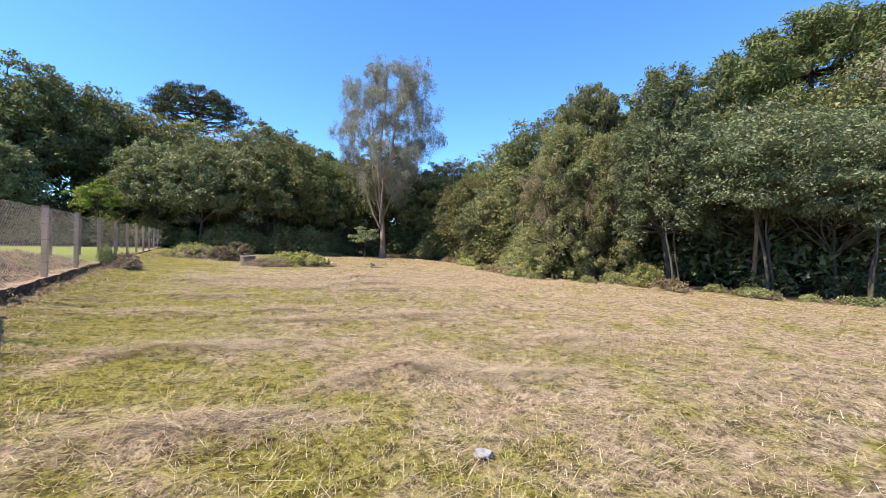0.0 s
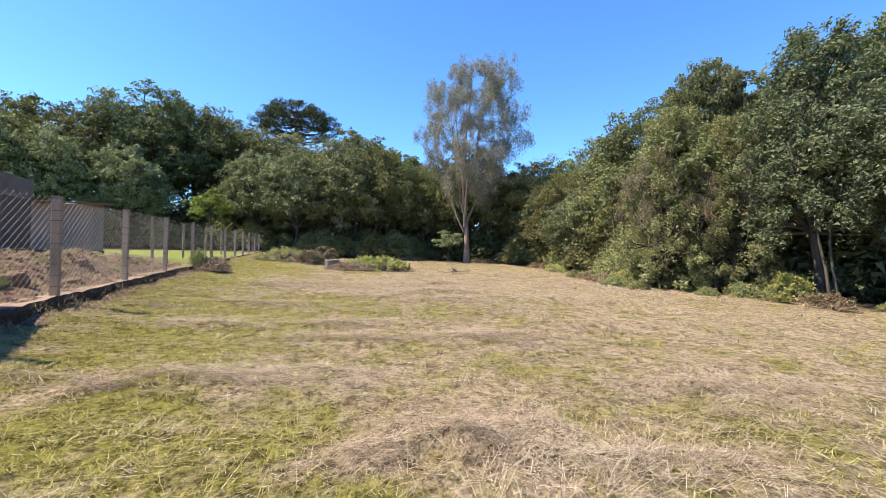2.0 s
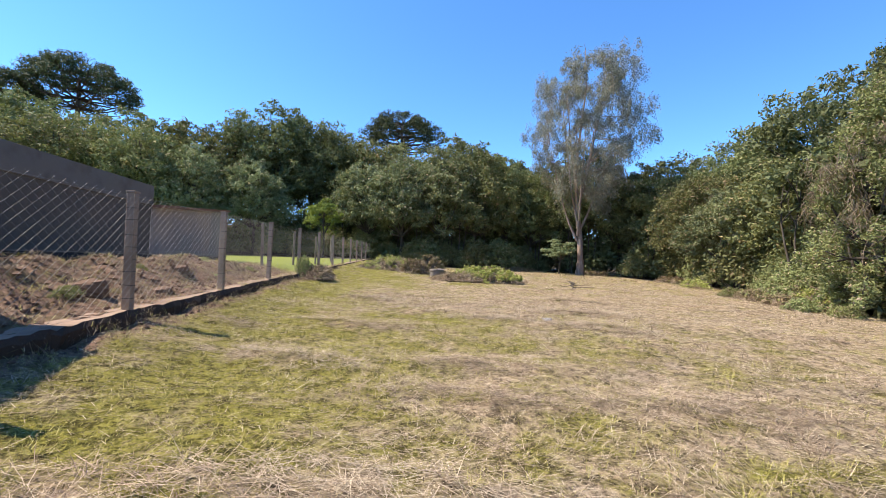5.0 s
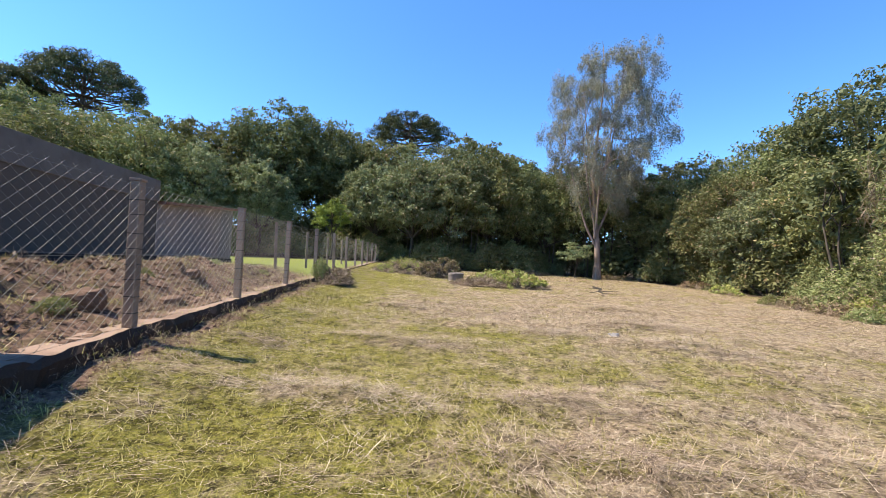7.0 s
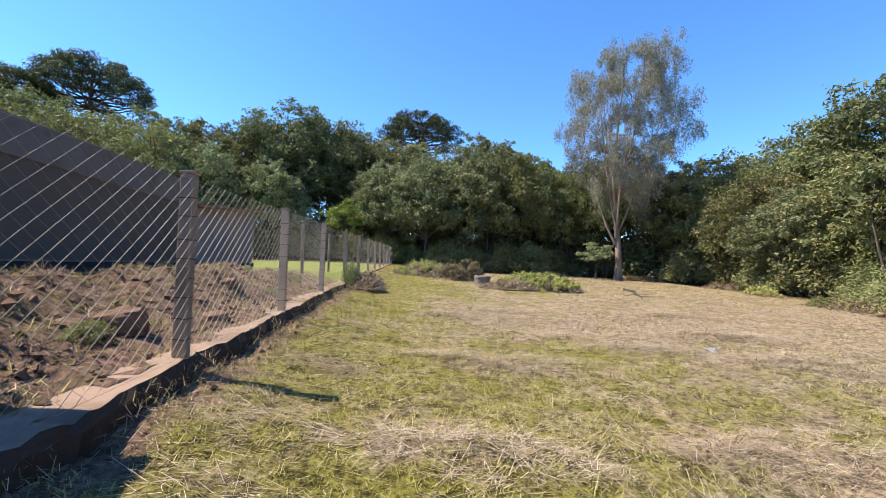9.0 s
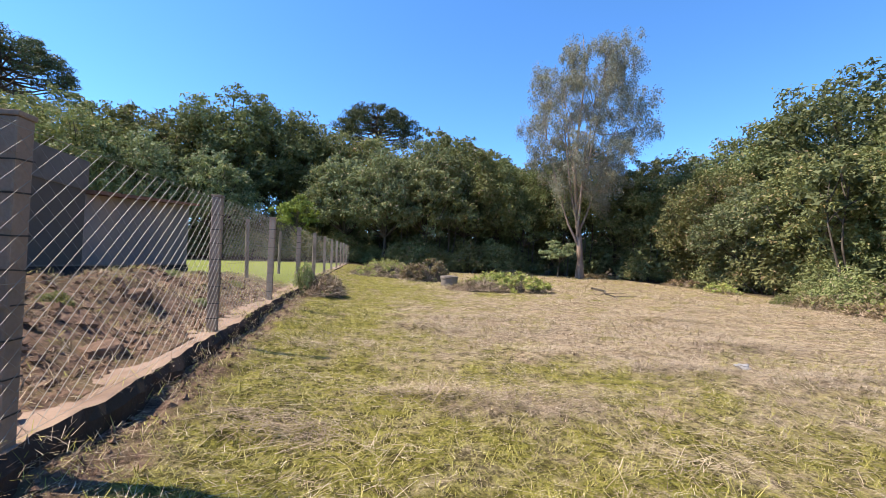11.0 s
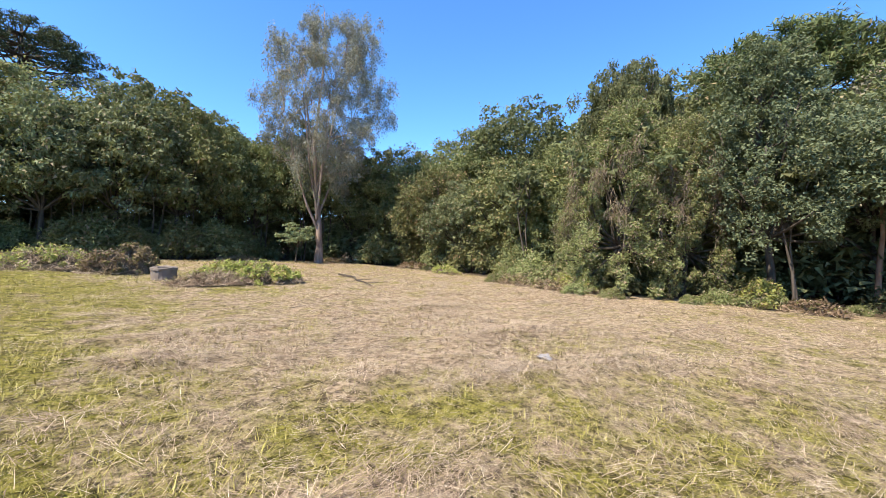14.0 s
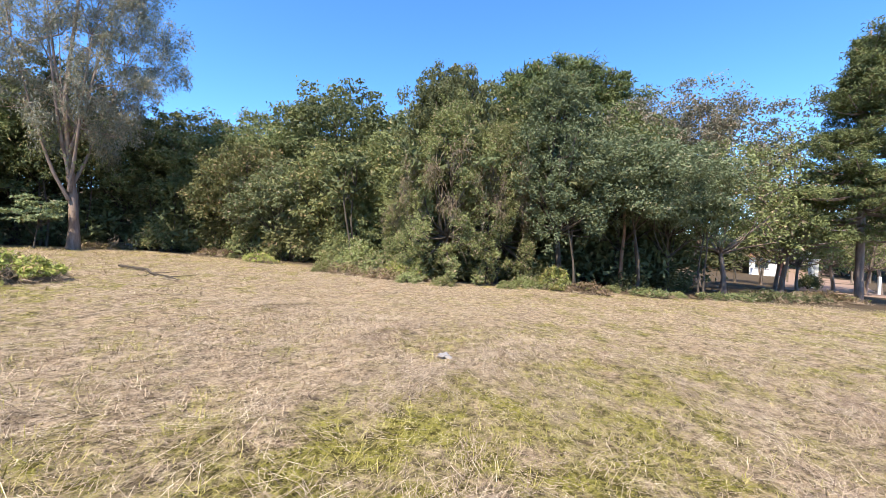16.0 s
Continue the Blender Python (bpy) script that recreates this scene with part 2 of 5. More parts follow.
def ground_z(x, y):
    x, y = np.asarray(x, float), np.asarray(y, float)
    x = x - fence_x(y)
    yy = np.clip(y, -30, 62)
    xx = np.clip(x, -40, 40)
    z = -0.53 - 0.012 * np.maximum(xx, -3) + 0.0255 * yy
    z = z + (0.1 + 0.006 * np.maximum(yy - 5, 0)) * np.exp(-((np.clip(xx, -3, 99) + 3) / 4) ** 2)
    z = z + 0.13 * np.exp(-(((np.clip(xx, -3, 99) + 3) / 1.2) ** 2)) * (1 + 0.4 * waves(x, y, 33, 1.4))
    z = z + 0.045 * waves(x, y, 3, 9.0) + 0.018 * waves(x, y, 5, 1.7) + 0.012 * waves(x, y, 17, 0.55) + hay(x, y) * 0.8
    z = z + 0.12 * np.exp(-(((x - 4.6) / 3.2) ** 2) - ((y - 13.0) / 3.5) ** 2)
    z = z + 8 * smooth(62, 120, y) + (3 + 5 * smooth(-12, 5, y)) * smooth(52, 110, x) + 5 * smooth(-30, -90, x) * smooth(20, 50, y)
    # the neighbour's higher plot behind the fence, with spoil heaped along it
    plot = wall_z(np.clip(yy, 4, 55)) - 0.02 + 0.32 * smooth(-3.2, -5.0, x) * smooth(30, 20, y)
    spoil = 0.34 * np.exp(-((x + 4.6) / 0.9) ** 2) * smooth(8, 10, y) * smooth(19.5, 16.5, y) * (1 + 0.4 * waves(x, y, 9, 1.6))
    spoil = spoil + (0.035 * waves(x, y, 12, 0.6) + 0.018 * waves(x, y, 14, 0.3)) * smooth(23, 18, y)
    far_hill = 8 * smooth(62, 120, y) + 6 * smooth(-45, -110, x)
    return np.where(x < -2.98, plot + spoil + far_hill, z)


def mesh_object(name, verts, faces, material, parent=None, label="", smooth_shade=False):
    me = bpy.data.meshes.new(name)
    me.from_pydata(verts, [], faces)
    me.materials.append(material)
    if smooth_shade:
        me.polygons.foreach_set("use_smooth", [True] * len(me.polygons))
    ob = new(name, me)
    if parent:
        ob.parent = parent
    if label:
        ob["label"] = label
    return ob


def quads_object(name, v, material, parent=None, label=""):
    """One mesh of separate faces from an array n x corners x 3."""
    n, k = v.shape[0], v.shape[1]
    me = bpy.data.meshes.new(name)
    me.vertices.add(k * n)
    me.vertices.foreach_set("co", np.ascontiguousarray(v, dtype=np.float32).ravel())
    me.loops.add(k * n)
    me.loops.foreach_set("vertex_index", np.arange(k * n, dtype=np.int32))
    me.polygons.add(n)
    me.polygons.foreach_set("loop_start", np.arange(0, k * n, k, dtype=np.int32))
    me.update(calc_edges=True)
    me.materials.append(material)
    ob = new(name, me)
    if parent:
        ob.parent = parent
    if label:
        ob["label"] = label
    return ob


def spread(lo, a, b, hi, step, reach):
    """Grid lines: close between a and b, growing towards lo and hi."""
    mid = np.arange(a, b + 1e-6, step)
    up, down, s = [b], [a], step
    while up[-1] < hi or down[-1] > lo:
        s *= reach
        if up[-1] < hi:
            up.append(up[-1] + s)
        if down[-1] > lo:
            down.append(down[-1] - s)
    return np.array(down[:0:-1] + list(mid) + up[1:])


def ground_material():
    n = Nodes("mown_field")
    v = n.place()
    sep = n.tree.nodes.new("ShaderNodeSeparateXYZ")
    n.link(v, sep.inputs[0])
    mid = n.noise(v, 2.2, 5.0, 0.65)
    fine = n.noise(v, 38.0, 5.0, 0.75)
    fibre = n.noise(v, 24.0, 5.0, 0.75, (3.5, 0.5, 1))
    green = n.mix(fine, (0.06, 0.058, 0.012), (0.33, 0.3, 0.062))
    straw = n.mix(fibre, (0.12, 0.084, 0.054), (0.57, 0.44, 0.29))
    grey_lay = n.ramp(n.noise(v, 1.1, 5.0, 0.7, (0.6, 1.6, 1)), [(0.47, (0, 0, 0)), (0.6, (0.8, 0.8, 0.8))])
    straw = n.mix(grey_lay, straw, n.mix(fibre, (0.12, 0.088, 0.06), (0.52, 0.42, 0.3)))
    pink_lay = n.ramp(n.noise(v, 0.7, 5.0, 0.7, (0.7, 1.5, 1)), [(0.56, (0, 0, 0)), (0.7, (0.5, 0.5, 0.5))])
    straw = n.mix(pink_lay, straw, n.mix(fibre, (0.14, 0.075, 0.052), (0.46, 0.3, 0.21)))
    att = n.tree.nodes.new("ShaderNodeAttribute")
    att.attribute_name = "green"
    inside = n.tree.nodes.new("ShaderNodeAttribute")
    inside.attribute_name = "field"
    much = n.math("ADD", n.math("MULTIPLY", att.outputs["Fac"], 0.68), n.math("MULTIPLY", n.math("SUBTRACT", mid, 0.5), 1.9))
    field = n.mix(n.ramp(much, [(0.04, (0, 0, 0)), (0.55, (1, 1, 1))]), straw, green)
    # dark patches at random: small shadows between tufts, multiplied into the colour
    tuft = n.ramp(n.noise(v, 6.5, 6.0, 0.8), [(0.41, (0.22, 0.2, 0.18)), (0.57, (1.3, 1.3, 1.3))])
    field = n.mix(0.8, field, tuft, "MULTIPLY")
    gap_shade = n.ramp(n.noise(v, 21.0, 4.0, 0.7), [(0.36, (0.3, 0.28, 0.26)), (0.52, (1.12, 1.12, 1.12))])
    field = n.mix(0.75, field, gap_shade, "MULTIPLY")
    bare = n.ramp(n.noise(v, 1.3, 5.0, 0.7), [(0.62, (0, 0, 0)), (0.75, (0.6, 0.6, 0.6))])
    field = n.mix(bare, field, n.mix(fine, (0.07, 0.045, 0.03), (0.2, 0.135, 0.09)))
    soil = n.mix(n.ramp(n.noise(v, 9.0, 6.0, 0.75), [(0.36, (0, 0, 0)), (0.62, (1, 1, 1))]), (0.04, 0.024, 0.017), (0.28, 0.18, 0.13))
    soil = n.mix(n.ramp(n.noise(v, 2.6, 5.0, 0.7), [(0.5, (0, 0, 0)), (0.62, (0.8, 0.8, 0.8))]), soil, n.mix(fine, (0.06, 0.046, 0.024), (0.24, 0.18, 0.1)))
    lawn = n.mix(fine, (0.11, 0.14, 0.028), (0.25, 0.27, 0.07))
    # woodland floor: leaf brown, with the trees' shade put into its dark colour
    shaded_litter = n.mix(n.noise(v, 14.0, 5.0, 0.7), (0.035, 0.026, 0.017), (0.13, 0.095, 0.06))

    def step_up(sock, a, b):
        m = n.tree.nodes.new("ShaderNodeMapRange")
        n.link(sock, m.inputs[0])
        m.inputs[1].default_value, m.inputs[2].default_value = a, b
        return m.outputs[0]

    wob = n.math("MULTIPLY", n.math("SUBTRACT", n.noise(v, 0.5, 3.0), 0.5), 3.0)
    plot = n.mix(step_up(n.math("ADD", sep.outputs[1], wob), 20.5, 22.0), soil, lawn)
    bank = n.math("ADD", sep.outputs[0], n.math("MULTIPLY", n.math("SUBTRACT", n.noise(v, 2.4, 5.0, 0.7), 0.5), 1.1))
    field = n.mix(step_up(n.math("MULTIPLY", bank, -1.0), 2.3, 2.6), field, soil)
    col = n.mix(inside.outputs["Fac"], plot, field)
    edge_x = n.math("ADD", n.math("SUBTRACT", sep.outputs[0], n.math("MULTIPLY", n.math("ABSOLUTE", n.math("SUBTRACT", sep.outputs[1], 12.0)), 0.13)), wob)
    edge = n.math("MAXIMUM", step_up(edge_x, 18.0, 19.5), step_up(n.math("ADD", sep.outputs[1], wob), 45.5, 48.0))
    col = n.mix(edge, col, shaded_litter)
    n.bump(n.math("ADD", fine, n.math("MULTIPLY", mid, 1.5)), 0.9, 0.05)
    return n.finish(col, 0.95, 0.15)


def build_ground():
    xs = np.sort(np.append(spread(-1500, -7.0, 24.0, 1500, 0.2, 1.25), [-2.99, -2.97]))
    ys = spread(-1500, -3.0, 34.0, 1500, 0.2, 1.22)
    gx, gy = np.meshgrid(xs, ys)
    gx = gx + fence_x(gy)
    gz = ground_z(gx, gy)
    v = np.stack([gx, gy, gz], -1).reshape(-1, 3)
    w, h = len(xs), len(ys)
    i = (np.arange(h - 1)[:, None] * w + np.arange(w - 1)[None, :]).ravel()
    f = np.stack([i, i + 1, i + w + 1, i + w], -1)
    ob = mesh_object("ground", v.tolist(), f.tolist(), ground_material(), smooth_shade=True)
    much = ob.data.attributes.new("green", "FLOAT", "POINT")
    much.data.foreach_set("value", green(gx, gy).astype(np.float32).ravel())
    inside = ob.data.attributes.new("field", "FLOAT", "POINT")
    inside.data.foreach_set("value", (gx - fence_x(gy) > -2.98).astype(np.float32).ravel())
    tagged(ob, "mown field of dry straw and yellow-green grass", "ground", kind="structure")


build_ground()


def gz(x, y):
    return float(ground_z(x, y))


# ---- helpers for things ----
def thing(name, m, label, category, group="", kind=""):
    ob = new(name)
    ob.empty_display_size = 0.2
    ob.matrix_basis = m
    return tagged(ob, label, category, group, kind)


def part(name, bm, material, parent, label=""):
    me = bpy.data.meshes.new(name)
    bm.to_mesh(me)
    bm.free()
    me.materials.append(material)
    ob = new(name, me)
    ob.parent = parent
    if label:
        ob["label"] = label
    return ob


def box_into(bm, x0, y0, z0, x1, y1, z1, bevel=0.0):
    made = bmesh.ops.create_cube(bm, size=1.0, matrix=Matrix.LocRotScale(((x0 + x1) / 2, (y0 + y1) / 2, (z0 + z1) / 2), None, (x1 - x0, y1 - y0, z1 - z0)))
    if bevel:
        edges = list({e for v in made["verts"] for e in v.link_edges})
        bmesh.ops.bevel(bm, geom=edges, offset=bevel, segments=2, affect="EDGES", profile=0.6)


def box(*a, **k):
    bm = bmesh.new()
    box_into(bm, *a, **k)
    return bm


def tube(points, radii, sides=6):
    """Vertices and faces of a tapered tube along points."""
    pts = [Vector(p) for p in points]
    verts, faces = [], []
    for k, p in enumerate(pts):
        d = (pts[min(k + 1, len(pts) - 1)] - pts[max(k - 1, 0)]).normalized()
        a = d.orthogonal().normalized() if abs(d.z) < 0.9 else Vector((1, 0, 0))
        a = (a - d * a.dot(d)).normalized()
        b = d.cross(a)
        for s in range(sides):
            w = 2 * math.pi * s / sides
            verts.append(p + (a * math.cos(w) + b * math.sin(w)) * radii[k])
        if k:
            o = (k - 1) * sides
            for s in range(sides):
                t = (s + 1) % sides
                faces.append((o + s, o + t, o + sides + t, o + sides + s))
    faces.append(tuple(range(len(verts) - sides, len(verts))))
    return verts, faces


def join(tubes):
    verts, faces = [], []
    for v, f in tubes:
        o = len(verts)
        verts += [tuple(p) for p in v]
        faces += [tuple(i + o for i in q) for q in f]
    return verts, faces


# ---- plants ----
def leaves(rng, centres, radii, count, size, slim=0.45, droop=0.0, up=0.45, shell=0.35):
    """Pointed leaves round clump centres: array n x 3 x 3. shell: how hollow a clump is."""
    centres, radii = np.asarray(centres, float), np.asarray(radii, float)
    if radii.ndim == 1:
        radii = np.repeat(radii[:, None], 3, 1)
    k = np.repeat(np.arange(len(centres)), count)
    n = len(k)
    d = rng.normal(size=(n, 3))
    d /= np.linalg.norm(d, axis=1)[:, None]
    r = shell + (1 - shell) * rng.uniform(size=n) ** 0.5
    r = r * (1 + 0.25 * rng.normal(size=n).clip(-1.2, 1.6) * (rng.uniform(size=n) < 0.3))
    c = centres[k] + d * r[:, None] * radii[k]
    nrm = d * 0.55 + rng.normal(size=(n, 3)) * 0.55
    nrm[:, 2] += up
    nrm /= np.linalg.norm(nrm, axis=1)[:, None]
    t = rng.normal(size=(n, 3)) * 0.7 + d * 0.6
    t[:, 2] -= droop
    t -= nrm * (t * nrm).sum(1)[:, None]
    t /= np.linalg.norm(t, axis=1)[:, None] + 1e-9
    s = np.cross(nrm, t)
    ln = (size * rng.uniform(0.6, 1.4, n))[:, None]
    wd = ln * slim * 0.5
    return np.stack([c - t * ln * 0.4 - s * wd, c - t * ln * 0.4 + s * wd, c + t * ln * 0.6 + s * wd * rng.uniform(-0.6, 0.6, n)[:, None]], 1)


def sprays(rng, centres, radii, per, flat=(1.0, 1.0, 0.6)):
    """Small sprays of leaves over the surface of each clump, more of them on top."""
    c, r = np.repeat(np.asarray(centres, float), per, 0), np.repeat(np.asarray(radii, float), per, 0)
    d = rng.normal(size=c.shape)
    d[:, 2] += 0.35
    d /= np.linalg.norm(d, axis=1)[:, None]
    out = rng.uniform(0.45, 1.02, len(c))[:, None]
    return c + d * r * out, r.mean(1)[:, None] * rng.uniform(0.3, 0.55, len(c))[:, None] * np.array(flat)


def limb(rng, a, b, r0, r1, sag=0.12, n=5):
    a, b = Vector(a), Vector(b)
    length = (b - a).length
    off = Vector(rng.normal(size=3) * sag * length * 0.5)
    pts = [a.lerp(b, t) + off * math.sin(math.pi * t) for t in np.linspace(0, 1, n)]
    return tube(pts, [r0 + (r1 - r0) * t for t in np.linspace(0, 1, n)], 5)


def broadleaf(seed, h, r, base, leaf, bark, clumps=34, count=300, size=0.26, label="", low=False, stems=1, column=False, tiers=False):
    """A round-crowned tree: crown from base to h with lumpy clumps on limbs."""
    rng = np.random.RandomState(seed)
    top = thing("tree", Matrix(), label, "tree")
    c, rad = [], []
    mid, half = (base + h) / 2, (h - base) / 2
    for k in range(clumps):
        u = (k + 0.5) / clumps
        el = math.asin(1 - 1.75 * u) if not low else math.asin(1 - 1.95 * u)
        az = k * 2.39996 + rng.uniform(-0.4, 0.4)
        w = rng.uniform(0.55, 0.92)
        c.append((r * w * math.cos(el) * math.cos(az), r * w * math.cos(el) * math.sin(az), mid + half * 0.86 * w * math.sin(el) + rng.uniform(-0.3, 0.3)))
        q = r * rng.uniform(0.24, 0.42)
        if column:
            z = max(0.35, base) + (h - 0.45 - max(0.35, base)) * u
            wide = r * float(np.interp(z / h, [0, 0.2, 0.45, 0.7, 1], [1.0, 0.9, 0.8, 0.62, 0.2])) * rng.uniform(0.55, 1.0)
            c[-1] = (wide * math.cos(az), wide * math.sin(az), z)
            q *= 0.62
        rad.append((q * 1.35, q * 1.35, q * 0.3) if tiers else (q * 0.95, q * 0.95, q * 1.25) if column else (q, q, q * 0.76))
    sc, sr = sprays(rng, c, rad, 12, (0.95, 0.95, 1.0) if column else (1.0, 1.0, 0.4) if tiers else (1.0, 1.0, 0.62))
    quads_object("crown", leaves(rng, sc, sr, max(1, count // 12), size, 0.6, 0.15, 0.5, 0.1), leaf, top)
    tubes = []
    for s in range(stems):
        lean = rng.uniform(-0.05, 0.05, 2) * h + (rng.uniform(-0.5, 0.5, 2) if stems > 1 else 0)
        foot = rng.uniform(-0.35, 0.35, 2) if stems > 1 else np.zeros(2)
        zs = np.linspace(-0.3, h * 0.82, 7)
        pts = [(foot[0] + lean[0] * (z / h) + 0.12 * math.sin(z * 1.1 + s), foot[1] + lean[1] * (z / h) + 0.12 * math.cos(z * 0.9 + s), z) for z in zs]
        thick = h * 0.016 / math.sqrt(stems)
        tubes.append(tube(pts, [thick * (1.25 if i == 0 else 1) * (1 - 0.75 * i / 6) for i in range(7)], 7))
        for k in range(s, clumps, 2 * stems):
            j = min(5, max(2, int((c[k][2] - half * 0.4) / (h * 0.82) * 6)))
            tubes.append(limb(rng, pts[j], c[k], thick * 0.45, 0.02))
    mesh_object("trunk", *join(tubes), bark, top, smooth_shade=True)
    if column and base < 1:
        c = [(r * 0.86 * math.cos(a) * w, r * 0.86 * math.sin(a) * w, h * z) for a, w, z in zip(rng.uniform(0, 6.28, 34), rng.uniform(0.75, 1.05, 34), rng.uniform(0.38, 0.72, 34))]
        ob = quads_object("dry_vine", leaves(rng, c, np.tile([0.4, 0.4, 0.75], (34, 1)), 110, 0.3, 0.09, 1.8, 0.0, 0.1), M["vine_dry"], top)
        tagged(ob, "dry brown vine hanging over the leaves", kind="stuff")
        strands = []
        for k in range(60):
            az, z = rng.uniform(0, 6.28), h * rng.uniform(0.25, 0.8)
            wide = r * float(np.interp(z / h, [0, 0.45, 1], [1.0, 0.85, 0.3])) * rng.uniform(0.7, 0.98)
            drop, drift = rng.uniform(0.6, 1.8), rng.uniform(-0.3, 0.3)
            pts = [((wide + 0.12 * math.sin(9 * t)) * math.cos(az + drift * t), (wide + 0.12 * math.sin(9 * t)) * math.sin(az + drift * t), max(0.05, z - drop * t)) for t in (0, 0.25, 0.5, 0.75, 1)]
            strands.append(tube(pts, [0.013, 0.012, 0.01, 0.009, 0.006], 3))
        ob = mesh_object("hanging_vine", *join(strands), M["wood"], top)
        tagged(ob, "brown bare hanging vine stems", kind="stuff")
    return top


def bush(seed, r, h, leaf, clumps=14, count=260, size=0.14, label="", name="bush", bark=None):
    rng = np.random.RandomState(seed)
    top = thing(name, Matrix(), label, "bush")
    c, rad, tubes = [], [], []
    for k in range(clumps):
        az, w = k * 2.4 + rng.uniform(-0.4, 0.4), math.sqrt((k + 0.5) / clumps)
        z = h * (1 - 0.75 * w * w) * rng.uniform(0.55, 0.85)
        c.append((r * 0.8 * w * math.cos(az), r * 0.8 * w * math.sin(az), z))
        q = min(r * 0.4, h * 0.45) * rng.uniform(0.7, 1.15)
        rad.append((q, q, q * 0.8))
        if k % 3 == 0:
            tubes.append(limb(rng, (rng.uniform(-0.15, 0.15) * r, rng.uniform(-0.15, 0.15) * r, -0.15), c[-1], 0.025 + 0.012 * h, 0.008, 0.12, 4))
    quads_object("foliage", leaves(rng, c, rad, count, size, shell=0.2), leaf, top)
    tagged(mesh_object("woody_base", *join(tubes), bark or M["bark"], top), kind="stuff")
    return top


def eucalyptus():
    """The tall sparse tree that stands alone, forked low, with drooping grey foliage."""
    rng = np.random.RandomState(4)
    h = 22.6
    top = thing("eucalyptus_tree", Matrix(), "tall sparse eucalyptus with pale forked trunk and grey drooping leaves", "tree")
    spine = [(0, 0, -0.3), (0.05, 0, 1.5), (0.0, 0.1, 3.6), (-0.35, 0.1, 6.5), (-0.6, 0, 10), (-0.2, 0, 14), (0.3, 0, 18.5), (0.1, 0, h - 0.6)]
    tubes = [tube(spine, [0.44, 0.29, 0.25, 0.18, 0.14, 0.1, 0.06, 0.03], 9)]
    forks = []
    for az, z0, z1, out in ((2.9, 3.2, 12.5, 3.1), (0.1, 3.8, 13.0, 3.3), (1.4, 4.2, 14.5, 2.3), (4.4, 4.0, 13.5, 2.6), (3.4, 5.0, 16.0, 2.4), (0.6, 6.0, 16.5, 2.5), (5.3, 6.5, 17.0, 2.1), (2.2, 7.5, 18.0, 1.8)):
        pts, n = [], 6
        for k in range(n):
            t = k / (n - 1)
            pts.append((out * t**0.8 * math.cos(az) - 0.3 * (1 - t), out * t**0.8 * math.sin(az), z0 + (z1 - z0) * t + 0.2 * math.sin(5 * t + az)))
        tubes.append(tube(pts, [0.13 - 0.11 * k / (n - 1) for k in range(n)], 6))
        forks.append(pts)
    c, rad = [], []
    nodes = [p for f in forks for p in f[2:]] + spine[4:]
    for k in range(66):
        z = 7.0 + (h - 8.7) * ((k + 0.5) / 66) ** 0.85
        prof = float(np.interp(z, [5.5, 7, 9.5, 12, 14, 18, 20, 21.5, 22.8], [1.2, 2.0, 4.0, 5.5, 5.6, 4.8, 4.1, 3.0, 1.0]))
        az, w = k * 2.39996 + rng.uniform(-0.3, 0.3), rng.uniform(0.12, 1.0) ** 0.5
        tip = (prof * w * math.cos(az) + 0.8, prof * w * math.sin(az), z - 0.3 * w)
        near = min(nodes, key=lambda q: (q[0] - tip[0]) ** 2 + (q[1] - tip[1]) ** 2 + (0.6 * (q[2] - tip[2] + 1.2)) ** 2)
        tubes.append(limb(rng, near, tip, 0.045, 0.014, 0.15, 4))
        for n in range(11):
            p = tuple(np.array(tip) + rng.normal(size=3).clip(-1.7, 1.7) * (0.68, 0.68, 0.55))
            tubes.append(limb(rng, tip, p, 0.016, 0.005, 0.18, 3))
            c.append(p)
            q = rng.uniform(0.34, 0.66)
            rad.append((q, q, q * 1.5))
    for k in range(90):
        a = nodes[rng.randint(len(nodes))]
        tubes.append(limb(rng, a, (a[0] + rng.uniform(-1.8, 1.8), a[1] + rng.uniform(-1.8, 1.8), a[2] + rng.uniform(-0.4, 2.2)), 0.03, 0.006, 0.15, 4))
    quads_object("crown", leaves(rng, c, rad, 120, 0.2, 0.26, 1.2, 0.0, 0.1), M["leaf_euca"], top)
    low = [(p[0] + rng.normal(0, 0.9), p[1] + rng.normal(0, 0.9), rng.uniform(4.6, 8.5)) for p in (nodes * 2)]
    quads_object("lower_foliage", leaves(rng, low, np.full((len(low), 3), 0.5), 26, 0.18, 0.3, 0.9, 0.0, 0.1), M["leaf_olive"], top, "yellow-green lower shoots")
    mesh_object("trunk", *join(tubes), M["bark_pale"], top, smooth_shade=True)
    return top


